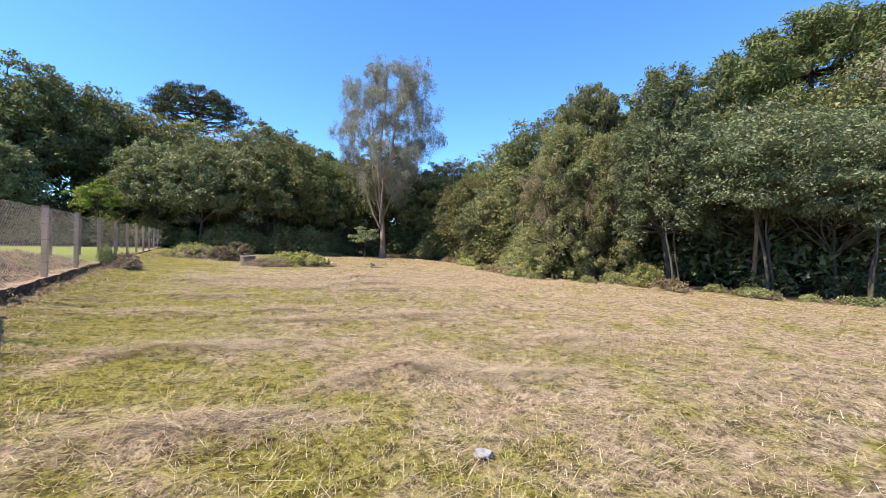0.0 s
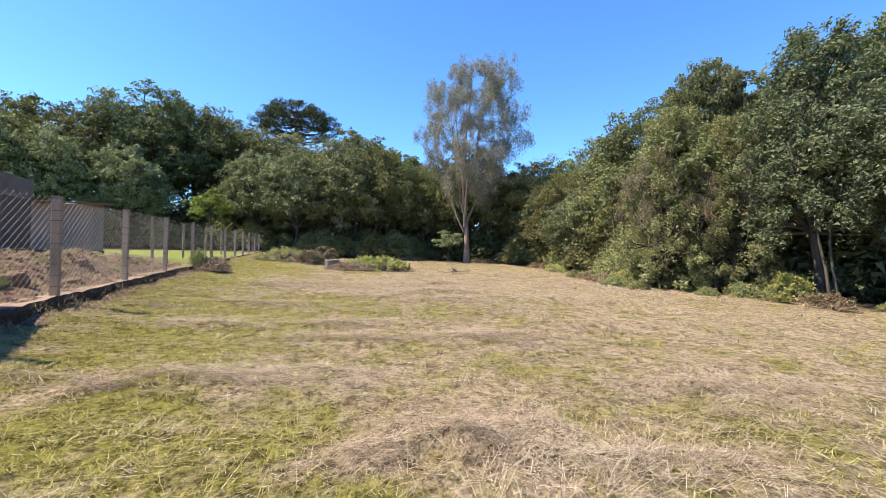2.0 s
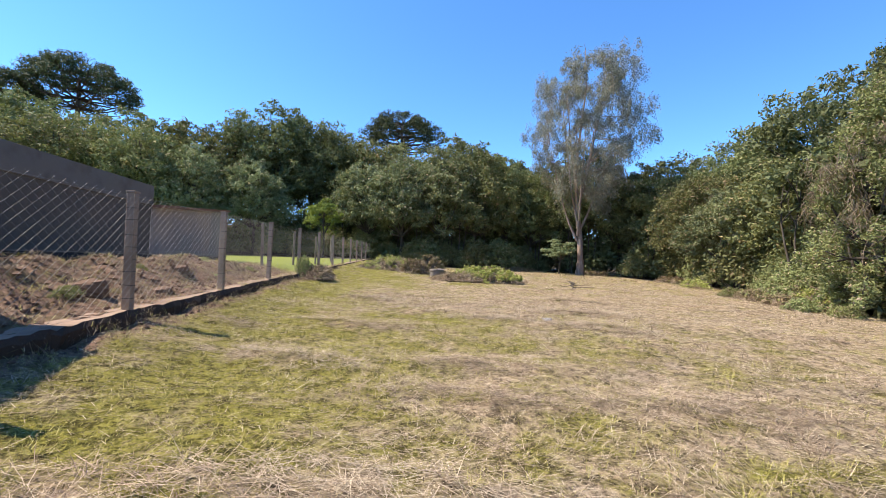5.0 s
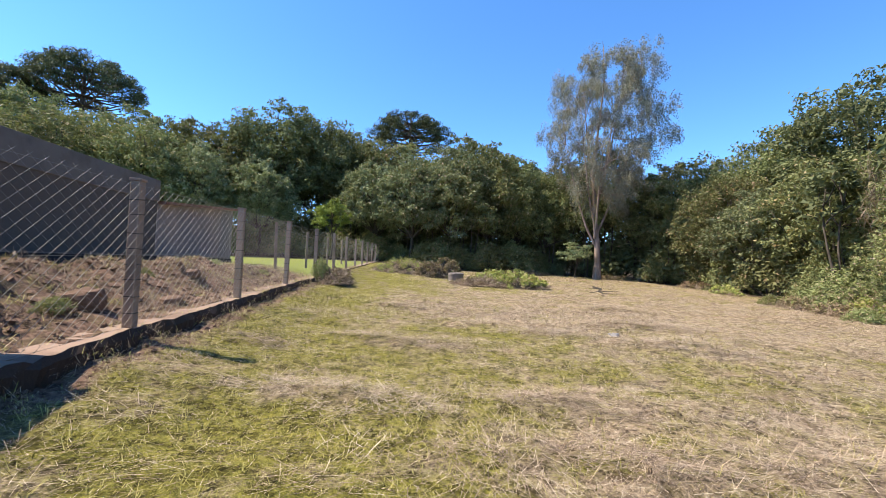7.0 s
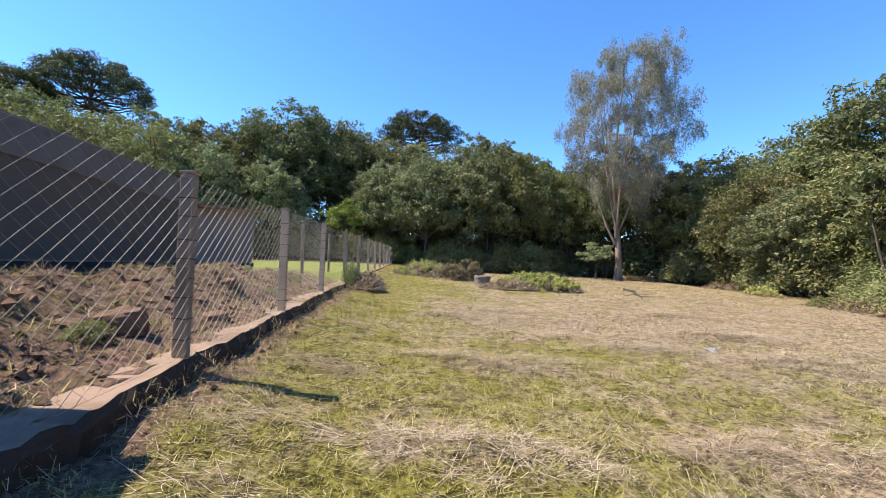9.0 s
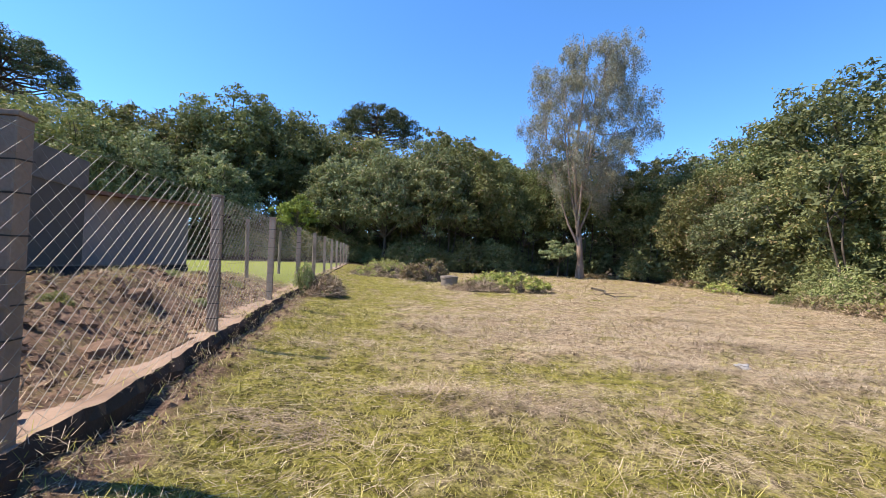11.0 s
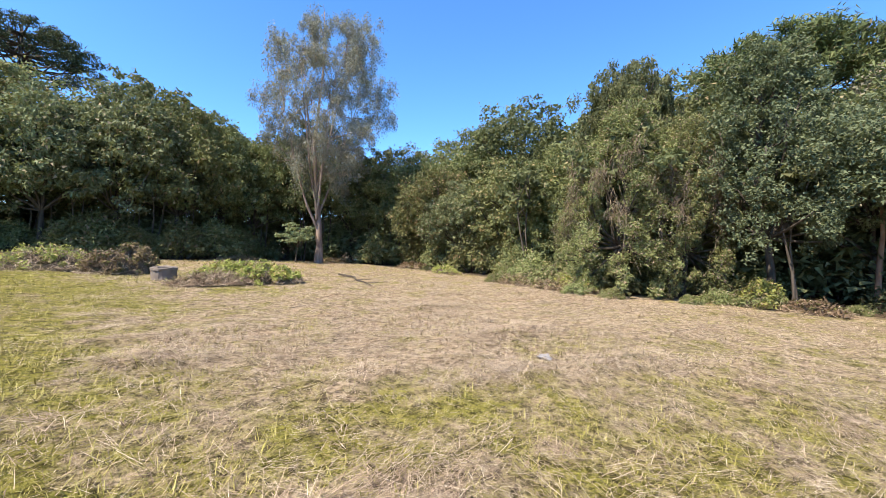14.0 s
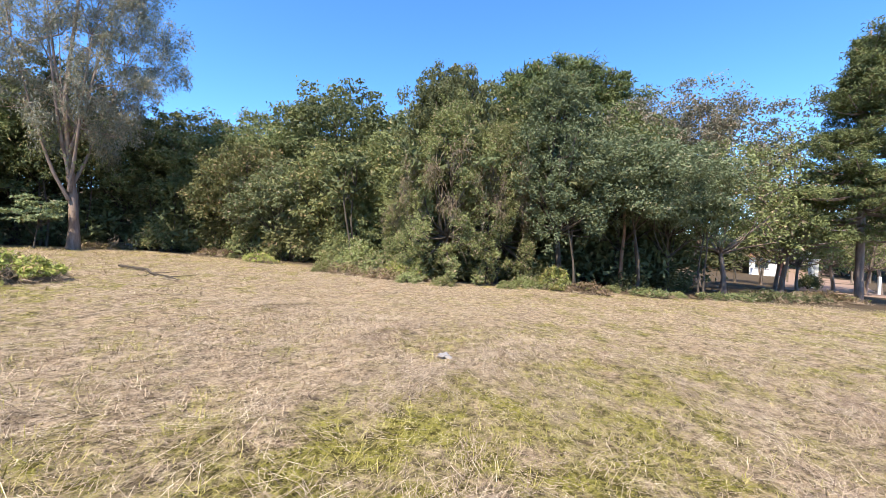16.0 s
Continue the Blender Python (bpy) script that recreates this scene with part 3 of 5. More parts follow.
def araucaria(seed, h, r, crown_from, leaf, label, dome=True, whorls=6, arms=9, tuft=0.75, count=130, open_limbs=False):
    """A candelabra pine: bare trunk, whorls of limbs that end in dense round tufts."""
    rng = np.random.RandomState(seed)
    top = thing("araucaria_tree", Matrix(), label, "tree")
    thick = h if dome else h * 0.7
    tubes = [tube([(0, 0, -0.3), (0.1, 0, h * 0.3), (0, 0.1, h * 0.65), (0, 0, h * 0.97)], [thick * 0.02, thick * 0.017, thick * 0.013, thick * 0.005], 8)]
    c, rad = [], []
    for k in range(whorls):
        t = k / (whorls - 1)
        z0 = crown_from + (h * 0.93 - crown_from) * t
        reach = r * (1 - 0.42 * t * t if open_limbs else math.sqrt(max(0.05, 1 - (t * 0.93) ** 2)) if dome else 1.0 - 0.8 * t)
        for j in range(arms):
            az = 6.283 * (j + 0.37 * k) / arms + rng.uniform(-0.2, 0.2)
            out = reach * (rng.uniform(0.8, 1.08) if dome else rng.uniform(0.5, 1.12))
            rise = h * 0.06 * (1.1 - t) if open_limbs else h * 0.1 * (1 - 0.4 * t) if dome else h * rng.uniform(-0.06, 0.05)
            z0 += 0 if dome else rng.uniform(-0.5, 0.5)
            pts = []
            for i in range(5):
                s = i / 4
                pts.append((out * s * math.cos(az), out * s * math.sin(az), z0 - 0.25 * out * 0.25 * math.sin(math.pi * s) + rise * s**2.2))
            tubes.append(tube(pts, [h * 0.0055 * (1 - 0.75 * i / 4) for i in range(5)], 4))
            for s in ((1.0, 0.84) if open_limbs else (1.0, 0.82, 0.66)) + ((0.5, 0.36) if not dome else ()):
                i = min(3, int(s * 4))
                p = Vector(pts[i]).lerp(Vector(pts[i + 1]), s * 4 - i)
                side = (1 - s) * out * 0.5 + 0.15
                for n in range(2 if open_limbs or s == 1 else 3):
                    c.append((p.x + rng.uniform(-side, side), p.y + rng.uniform(-side, side), p.z + rng.uniform(0.05, 0.45)))
                    q = tuft * rng.uniform(0.75, 1.25)
                    rad.append((q, q, q * (0.5 if dome else 0.5)))
    c.append((0, 0, h - tuft * 0.5))
    rad.append((tuft,) * 3)
    quads_object("crown", leaves(rng, c, rad, count, tuft * 0.42, 0.28, -0.3, 0.35, 0.25), leaf, top)
    mesh_object("trunk", *join(tubes), M["bark"] if dome else M["bark_pale"], top, smooth_shade=True)
    return top


KINDS = {}


def kind_of(name):
    """The first tree of a kind, built when it is first wanted."""
    L = M
    make = {
        "round_dark": lambda: broadleaf(11, 14, 5.0, 2.0, L["leaf_dark"], L["bark"], 60, 348, 0.25, "dark green round-crowned forest tree in dense woodland"),
        "round_mid": lambda: broadleaf(12, 12, 4.4, 0.9, L["leaf_mid"], L["bark"], 60, 348, 0.225, "green round-crowned forest tree in dense woodland"),
        "round_olive": lambda: broadleaf(13, 10, 4.0, 0.7, L["leaf_olive"], L["bark"], 62, 372, 0.192, "olive-green bushy tree at the wood's edge"),
        "round_grey": lambda: broadleaf(14, 9, 3.4, 0.6, L["leaf_grey"], L["bark"], 60, 348, 0.188, "grey-green bushy tree at the wood's edge"),
        "young": lambda: broadleaf(40, 6.5, 2.1, 2.6, L["leaf_bright"], L["bark"], 20, 240, 0.2, "young bright green tree in front of the dark wood"),
        "red_tree": lambda: broadleaf(41, 8, 2.3, 4.2, L["leaf_grey"], L["bark_red"], 20, 300, 0.14, "tree with a peeling reddish trunk at the wood's edge"),
        "back_mid": lambda: broadleaf(32, 12, 4.6, 0.9, L["leaf_mid"], L["bark"], 46, 204, 0.42, "green tree deep in the wood"),
        "back_dark": lambda: broadleaf(33, 14, 5.0, 1.5, L["leaf_dark"], L["bark"], 46, 204, 0.45, "dark green tree deep in the wood"),
        "edge_vine": lambda: broadleaf(15, 9, 2.7, 0.1, L["leaf_vine"], L["bark"], 96, 600, 0.088, "edge tree smothered in climbing vines down to the ground", True, 1, True),
        "edge_ivy": lambda: broadleaf(20, 9, 2.6, 2.1, L["leaf_ivy"], L["bark"], 80, 540, 0.1, "tree hung with dark grey-green ivy at the field's edge", True, 1, True),
        "edge_dark": lambda: broadleaf(16, 9, 2.9, 1.0, L["leaf_dark"], L["bark"], 70, 900, 0.13, "dark green leafy tree at the field's edge", True),
        "layered": lambda: broadleaf(17, 8, 4.2, 1.9, L["leaf_tier"], L["bark"], 76, 720, 0.12, "grey-green tree with layered overhanging branches", tiers=True),
        "pale": lambda: broadleaf(42, 9, 3.4, 2.0, L["leaf_pale"], L["bark_pale"], 54, 600, 0.11, "pale grey-beige thin-leaved tree above the edge trees"),
        "feathery": lambda: broadleaf(18, 8, 2.9, 0.5, L["leaf_vine"], L["bark_pale"], 46, 204, 0.12, "light feathery olive-green tree beside the lane"),
        "sapling": lambda: broadleaf(43, 3.6, 1.5, 1.0, L["leaf_grey"], L["bark"], 16, 180, 0.17, "young tree with tiered leafy twigs beside the eucalyptus", tiers=True),
        "thin": lambda: broadleaf(19, 7, 1.7, 3.6, L["leaf_dark"], L["bark"], 12, 90, 0.3, "slim understorey tree with a bare trunk", False, 2),
        "shrub": lambda: bush(21, 1.5, 1.9, L["leaf_dark"], 14, 110, 0.24, "dark shrub under the trees", "shrub"),
        "edge_shrub": lambda: bush(25, 2.1, 3.4, L["leaf_olive"], 40, 80, 0.22, "grey-green leafy shrub filling the wood's edge", "shrub"),
        "thicket": lambda: bush(24, 3.0, 4.6, L["leaf_dark"], 24, 84, 0.34, "dense dark thicket inside the wood", "thicket"),
        "weed": lambda: bush(22, 1.2, 1.1, L["leaf_vine"], 16, 130, 0.15, "rank yellow-green weeds at the wood's edge", "weed_clump"),
        "creeper": lambda: bush(23, 1.9, 2.3, L["leaf_vine"], 22, 330, 0.16, "creeper-covered bush at the wood's edge", "bush"),
    }
    KINDS[name] = make[name]()
    return KINDS[name]


def plant(name, x, y, h=1.0, turn=0.0, wide=1.0, z=None, label=""):
    """A tree of a kind; h scales its height, wide its width against that."""
    m = Matrix.LocRotScale((x, y, gz(x, y) - 0.05 if z is None else z), Euler((0, 0, turn)), (h * wide, h * wide, h))
    first = name not in KINDS
    ob = KINDS.get(name) or kind_of(name)
    if first:
        ob.matrix_basis = m
    else:
        ob = copy_thing(ob, Matrix.Identity(4))
        ob.matrix_basis = m
    if label:
        ob["label"] = label
    return ob


tree = eucalyptus()
tree.matrix_basis = pose(18.5, 42.4, gz(18.5, 42.4), 0, 0, 0)
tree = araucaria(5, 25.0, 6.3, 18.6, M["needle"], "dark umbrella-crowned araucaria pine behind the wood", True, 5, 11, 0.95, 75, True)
tree.matrix_basis = pose(1.3, 74, 1.0)
far = copy_thing(tree, pose(-43, 66, 0.6, 0, 0, 70) @ Matrix.Scale(1.08, 4))
far["label"] = "distant dark araucaria pine above the treetops"
far = copy_thing(tree, pose(-52, 64, 0.4, 0, 0, 170) @ Matrix.Scale(0.98, 4))
far["label"] = "distant dark araucaria pine above the treetops"
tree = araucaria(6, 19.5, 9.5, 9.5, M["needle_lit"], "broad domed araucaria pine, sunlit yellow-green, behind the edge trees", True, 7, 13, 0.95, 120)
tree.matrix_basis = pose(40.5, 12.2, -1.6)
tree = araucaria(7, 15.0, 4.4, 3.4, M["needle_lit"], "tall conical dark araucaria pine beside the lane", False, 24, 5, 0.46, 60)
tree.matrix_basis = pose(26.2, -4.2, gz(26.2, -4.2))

rng = np.random.RandomState(77)
# far wood, left to right: kind, x, y, height factor
for name, x, y, h in [
    ("round_dark", -14.5, 58, 1.26), ("round_dark", -10.5, 60, 1.22), ("round_dark", -7.5, 62, 1.15), ("round_mid", -18, 56, 1.2), ("round_mid", -23, 55, 1.2),
    ("round_mid", -28, 54, 1.22), ("round_olive", -33, 52, 1.35), ("round_mid", -38, 52, 1.3), ("round_mid", -44, 50, 1.3), ("round_olive", -25, 48, 1.2), ("round_grey", -20, 49, 1.15),
    ("round_grey", -14.5, 51, 1.1), ("round_mid", -31, 46, 1.0), ("round_olive", -37, 45, 1.2), ("round_olive", -3.5, 62, 1.52), ("round_olive", 2, 64, 1.5),
    ("round_grey", -2.5, 52, 1.1), ("round_grey", 1.6, 49.5, 1.15), ("round_grey", 5.5, 49, 1.28), ("round_mid", 9.5, 49, 1.0), ("round_dark", 13.0, 50, 0.8), ("round_mid", 15.5, 48.5, 0.8),
    ("round_olive", 4, 56, 1.15), ("round_mid", 8.5, 57, 1.25), ("round_mid", 12, 58, 1.15), ("round_dark", 16, 58, 0.95), ("round_dark", 20, 55, 0.85), ("round_dark", 19, 49, 0.75),
    ("round_dark", 22.0, 50, 0.95), ("round_dark", 24.5, 46, 0.85), ("round_mid", 26, 42.5, 0.88), ("round_mid", 27.2, 38, 0.92), ("round_mid", 29, 45, 1.12),
    ("round_olive", 25.2, 34.5, 0.95), ("round_grey", 24.0, 31.0, 0.85), ("round_mid", 33, 41, 1.2), ("round_mid", 30.5, 34, 1.15), ("round_dark", 31.5, 30.5, 1.17),
    ("round_mid", 35, 27.5, 1.2), ("round_olive", 25.5, 27.0, 0.95), ("round_olive", 28, 24.0, 1.05), ("round_mid", 31.5, 18.5, 1.28), ("round_grey", 33, 22.5, 1.6),
    ("edge_vine", 21.2, 19.6, 0.7), ("round_olive", 25.0, 22.5, 0.66), ("edge_vine", 18.2, 16.5, 0.98), ("edge_vine", 19.4, 14.4, 0.9), ("edge_dark", 22.5, 14.0, 1.1), ("edge_ivy", 20.0, 11.5, 1.2),
    ("layered", 22.4, 8.4, 1.08), ("feathery", 25.3, 2.6, 1.15), ("round_mid", 28, 7.5, 0.95), ("pale", 31.0, 2.2, 1.6), ("pale", 33.5, 5.0, 1.55), ("layered", 27, 12.0, 1.25), ("round_olive", 26, 16.5, 1.1),
    ("feathery", 30, -2.0, 0.95), ("feathery", 33.0, -4.5, 0.9), ("feathery", 36, -8.0, 1.0), ("feathery", 38, -12, 1.0), ("feathery", 28.6, -1.8, 1.3), ("feathery", 40, -5.0, 0.85), ("feathery", 34, -9.0, 0.85), ("round_mid", 60, 8, 1.0), ("round_mid", 56, 18, 1.1), ("round_mid", 50, 30, 1.1), ("round_mid", 40, 40, 1.1), ("round_mid", 72, -20, 1.1), ("round_mid", 66, -30, 1.1),
    ("round_mid", 40, 24, 1.1), ("round_dark", 58, -26, 0.9), 
]:
    if name in ("round_mid", "round_dark") and (x > 33 or y > 57.5 and x > -3):
        name = name.replace("round", "back")
    grow = 1.12 if x < -5 else 1.17 if y > 44 and x < 24 else 1.0
    plant(name, x, y, h * grow, rng.uniform(0, 6.28), rng.uniform(0.9, 1.08) / grow**0.4)
plant("edge_dark", 21.8, 17.6, 1.5, 2.0, 0.62, None, "tall narrow dark tree rising above the vines")
plant("edge_ivy", 23.6, 10.6, 0.9, 4.0, 0.8)
plant("layered", 22.6, 6.0, 0.95, 3.0, 0.72)
plant("red_tree", 21.4, 8.2, 0.95, 0.5)
plant("young", -6.6, 48.0, 0.95, 0)

# the wood's depth: thickets, slim trunks and shrubs behind its edge, weeds in front of it
EDGE = [(-60, 52), (-30, 50), (-9, 53), (-1, 52), (5, 46.5), (12, 46), (17, 45.5), (22, 43), (24, 37), (23.2, 31), (22, 27), (19.5, 21.5), (17.2, 17.5), (16.6, 14.6), (18.2, 11.5), (19.6, 8), (20.5, 4), (23, 1)]
for k0, ((x0, y0), (x1, y1)) in enumerate(zip(EDGE, EDGE[1:])):
    length = math.hypot(x1 - x0, y1 - y0)
    nx, ny = -(y1 - y0) / length, (x1 - x0) / length
    for k in range(max(1, int(length / 2.2))):
        t = (k + rng.uniform(0, 1)) * 2.2 / length
        x, y = x0 + (x1 - x0) * t, y0 + (y1 - y0) * t
        for name, d in (("thicket", rng.uniform(4.0, 6.5)), ("thin", rng.uniform(0.8, 3.0)), ("shrub", rng.uniform(1.0, 3.5))):
            if name == "thicket" or k0 > 1:
                plant(name, x + nx * d, y + ny * d, rng.uniform(0.75, 1.2), rng.uniform(0, 6.28))
for k in range(26):
    x = rng.uniform(-60, 62)
    plant("thicket", x, 64 + rng.uniform(-3, 5) if x < 24 else rng.uniform(14, 60), rng.uniform(1.2, 1.7), rng.uniform(0, 6.28), 1.2)
for x, y, h in [(-10, 56, 1.5), (-6.5, 57, 1.5), (-13, 54, 1.3), (-4, 58, 1.5), (15, 52, 1.5), (18, 53, 1.5), (21, 52, 1.5), (24, 49, 1.4), (27, 46, 1.4), (12, 53, 1.4), (22.5, 47, 1.1), (26, 40.5, 1.2), (24.5, 9, 1.0), (24, 12, 1.1), (26, 6, 1.0), (27, 9.5, 1.2), (23.5, 14.5, 1.1), (-16, 53, 1.2), (9, 52, 1.3)]:
    plant("thicket", x, y, h, rng.uniform(0, 6.28), 1.1)
for k in range(16):
    plant("thicket", rng.uniform(63, 80), rng.uniform(-34, 8), rng.uniform(1.1, 1.5), rng.uniform(0, 6.28), 1.3)
for x, y, h in [(20.4, 22.4, 0.8), (21.4, 24.6, 0.6)]:
    plant("creeper", x, y, h, rng.uniform(0, 6.28))
for x, y, h in [(16.0, 17.8, 0.8), (15.9, 16.2, 0.7), (18.0, 12.9, 0.9), (18.4, 11.6, 1.1), (17.6, 20.0, 0.7), (18.0, 23.4, 0.8), (19.4, 9.0, 0.6), (20.2, 6.0, 0.5), (22.0, 30.5, 0.5), (22.8, 33.5, 0.5), (16.9, 13.6, 0.6)]:
    plant("weed", x, y, h * 0.68, rng.uniform(0, 6.28))

for k in range(26):
    x = -12.0 + k * 1.05 + rng.uniform(-0.6, 0.6)
    y = float(np.interp(x, [-12, -9, -1, 5, 14], [50.5, 51.5, 50.5, 46.5, 46.0])) + rng.uniform(0.2, 2.6)
    plant("edge_shrub", x, y, rng.uniform(0.65, 1.25), rng.uniform(0, 6.28))
for x, y, h in [(23.6, 41.0, 0.9), (25.4, 37.0, 1.0), (24.6, 33.0, 1.1), (23.6, 29.0, 1.1), (24.2, 26.5, 1.0), (22.4, 24.6, 0.8)]:
    plant("edge_shrub", x, y, h, rng.uniform(0, 6.28))

# ---- low wall and chain-link fence ----
POST_Y = [-2.8, 0.5, 3.8, 7.1, 10.38, 13.66, 17.2, 20.85, 24.5, 28.2, 31.9, 35.6, 39.3, 43.0, 46.7, 50.6]


def low_wall():
    r = np.random.RandomState(8)
    ys = np.arange(-3.2, 51.2, 0.11)
    verts, faces = [], []
    for k, y in enumerate(ys):
        x, z = float(fence_x(y)), float(wall_z(y))
        j = r.normal(0, 1, 5)
        foot = gz(x - 2.7, y) - 0.25
        big = 0.02 * math.sin(y * 2.3) + 0.018 * math.sin(y * 5.7 + 1)
        ring = [(-2.79 + 0.02 * j[2], foot), (-2.785 + big + 0.011 * j[0], z - 0.075 + 0.014 * j[1]), (-2.83 + big + 0.009 * j[1], z + 0.008 * j[2]), (-3.2 + 0.03 * j[3], z + 0.006 * j[4]), (-3.22, z - 0.4)]
        for a, b in ring:
            verts.append((x + a, y, b))
        if k:
            o = 5 * (k - 1)
            faces += [(o + i, o + 5 + i, o + 6 + i, o + 1 + i) for i in range(4)]
    faces += [(4, 3, 2, 1, 0), tuple(5 * (len(ys) - 1) + i for i in range(5))]
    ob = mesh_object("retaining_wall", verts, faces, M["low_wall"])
    ob.data.materials.append(M["wall_shade_side"])
    # the face turned from the sun takes the material with painted shade
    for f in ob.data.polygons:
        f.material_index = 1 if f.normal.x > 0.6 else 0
    tagged(ob, "low rough concrete wall stained with red soil, field side painted in shade", "wall", kind="structure")


low_wall()


def post_mesh(h=1.75, w=0.057):
    """A square concrete post with worn edges, wire notches and a sloped cap."""
    bm = bmesh.new()
    box_into(bm, -w, -w, 0, w, w, h, bevel=0.012)
    z = 0.16
    while z < h - 0.1:
        box_into(bm, -w * 0.5, -w - 0.007, z, w + 0.007, -w + 0.01, z + 0.018)
        z += 0.2
    box_into(bm, -w - 0.008, -w - 0.008, h, w + 0.008, w + 0.008, h + 0.03, bevel=0.006)
    return bm


fence = thing("chain_link_fence", Matrix(), "galvanised chain-link fence on weathered concrete posts along a low wall", "fence")
first_post = None
rng = np.random.RandomState(31)
for y in POST_Y:
    m = pose(-2.94 + float(fence_x(y)), y, float(wall_z(y)) - 0.04, rng.uniform(-0.6, 0.6), rng.uniform(-0.6, 0.6), rng.uniform(-3, 3))
    if first_post is None:
        first_post = part("post", post_mesh(), M["post"], fence)
        ob = first_post
    else:
        ob = new("post", first_post.data)
        ob.parent = fence
    ob.matrix_basis = m


def tie_ring(w=0.0585, t=0.004):
    """A square loop of dark tie wire round a post."""
    bm = bmesh.new()
    for x0, y0, x1, y1 in ((-w - t, -w - t, w + t, -w), (-w - t, w, w + t, w + t), (-w - t, -w, -w, w), (w, -w, w + t, w)):
        box_into(bm, x0, y0, -0.004, x1, y1, 0.004)
    return bm


M["tie"] = Nodes("tie").finish((0.05, 0.04, 0.035), 0.7, 0.3, 0.2)
first_tie = None
for post in [o for o in fence.children if 3.0 < o.matrix_basis.translation.y < 22.0]:
    for k in range(8):
        m = post.matrix_basis @ pose(0, 0, 0.2 + 0.19 * k + rng.uniform(-0.02, 0.02), rng.uniform(-4, 4), rng.uniform(-4, 4), 0)
        if first_tie is None:
            first_tie = part("tie_wire", tie_ring(), M["tie"], fence)
            ob = first_tie
        else:
            ob = new("tie_wire", first_tie.data)
            ob.parent = fence
        ob.matrix_basis = m


def mesh_panel(y0, y1, step=0.115, low=0.03, high=1.68, slant=1.25):
    """Woven diamonds between two posts: slanting wires both ways, cut at the top in spikes."""
    out, x = [], -2.866
    for sign in (1, -1):
        n = int((y1 - y0 + slant * high) / step) + 2
        for k in range(-1, n):
            c = y0 + k * step if sign < 0 else y0 - slant * high + k * step
            # a wire rises (or falls) along y by slant for each metre of height
            s0, s1 = low, high
            if sign > 0:
                s0, s1 = max(s0, (y0 - c) / slant), min(s1, (y1 - c) / slant)
            else:
                s0, s1 = max(s0, (c - y1) / slant), min(s1, (c - y0) / slant)
            if s1 - s0 < 0.05:
                continue
            pts = []
            for s in np.linspace(s0, s1, 4):
                y = c + sign * s * slant
                pts.append((x + float(fence_x(y)) + sign * 0.003 + 0.012 * math.sin(y * 2.1), y, float(wall_z(y)) + s + 0.02 * math.sin(y * 0.95) * (s / high)))
            out.append(tube(pts, [(0.0022 if sign > 0 else 0.0009) if y0 < 16 else 0.0012] * 4, 3))
    for h in (0.04, 0.85, high - 0.03):
        pts = [(x + float(fence_x(y)) + 0.006, y, float(wall_z(y)) + h) for y in np.linspace(y0, y1, 5)]
        out.append(tube(pts, [0.0018] * 5, 3))
    return join(out)


for y0, y1 in zip(POST_Y, POST_Y[1:]):
    if y1 > 4:
        mesh_object("wire_mesh", *mesh_panel(y0, y1, 0.158 if y0 < 16 else 0.2 if y0 < 30 else 0.28), M["wire"] if y0 < 13 else M["wire_far"], fence)

inner = thing("garden_fence", Matrix(), "row of slim grey wooden posts with wire in the garden", "fence")
IN = [(-4.3, 21.0), (-4.25, 25.9), (-4.1, 31.0), (-3.9, 36.0)]
for x, y in IN:
    ob = part("post", box(-0.05, -0.05, -0.2, 0.05, 0.05, 1.72, bevel=0.012), M["wood"], inner)
    ob.matrix_basis = pose(x, y, gz(x, y), rng.uniform(-1, 1), rng.uniform(-1, 1), 20)
for h in (0.5, 1.0, 1.5):
    t = tube([(x, y, gz(x, y) + h) for x, y in IN], [0.003] * 4, 3)
    mesh_object("wire", *join([t]), M["wire"], inner)

# ---- neighbour's house ----
house = thing("house", Matrix(), "low grey rendered house with a white wing behind the fence", "house")
part("wall", box(-11.0, 9.3, 0.2, -6.5, 17.4, 3.1, bevel=0.01), M["render"], house)
part("parapet", box(-11.02, 9.28, 2.55, -6.47, 17.42, 3.13, bevel=0.01), M["block"], house)
part("plinth", box(-11.0, 9.25, 0.1, -6.46, 17.44, 1.04, bevel=0.01), M["plinth"], house, "dark damp-proof plinth")
part("ledge", box(-11.0, 9.25, 1.045, -6.45, 22.76, 1.07, bevel=0.004), M["block"], house)


def sloped(x0, x1, y0, y1, z0, za, zb):
    """A block whose top runs from za at y0 to zb at y1."""
    bm = bmesh.new()
    v = [bm.verts.new(p) for p in ((x0, y0, z0), (x1, y0, z0), (x1, y1, z0), (x0, y1, z0), (x0, y0, za), (x1, y0, za), (x1, y1, zb), (x0, y1, zb))]
    for f in ((3, 2, 1, 0), (4, 5, 6, 7), (0, 1, 5, 4), (1, 2, 6, 5), (2, 3, 7, 6), (3, 0, 4, 7)):
        bm.faces.new([v[i] for i in f])
    return bm


part("wing_wall", sloped(-10.6, -6.52, 17.44, 22.7, 0.2, 2.48, 2.95), M["white_render"], house, "white-painted wing wall")
part("wing_plinth", box(-10.6, 17.46, 0.1, -6.48, 22.74, 1.03, bevel=0.01), M["plinth"], house)
roof = part("wing_roof", sloped(-10.8, -6.38, 17.46, 22.95, 2.5, 2.56, 3.04), M["roof"], house)
bm = bmesh.new()
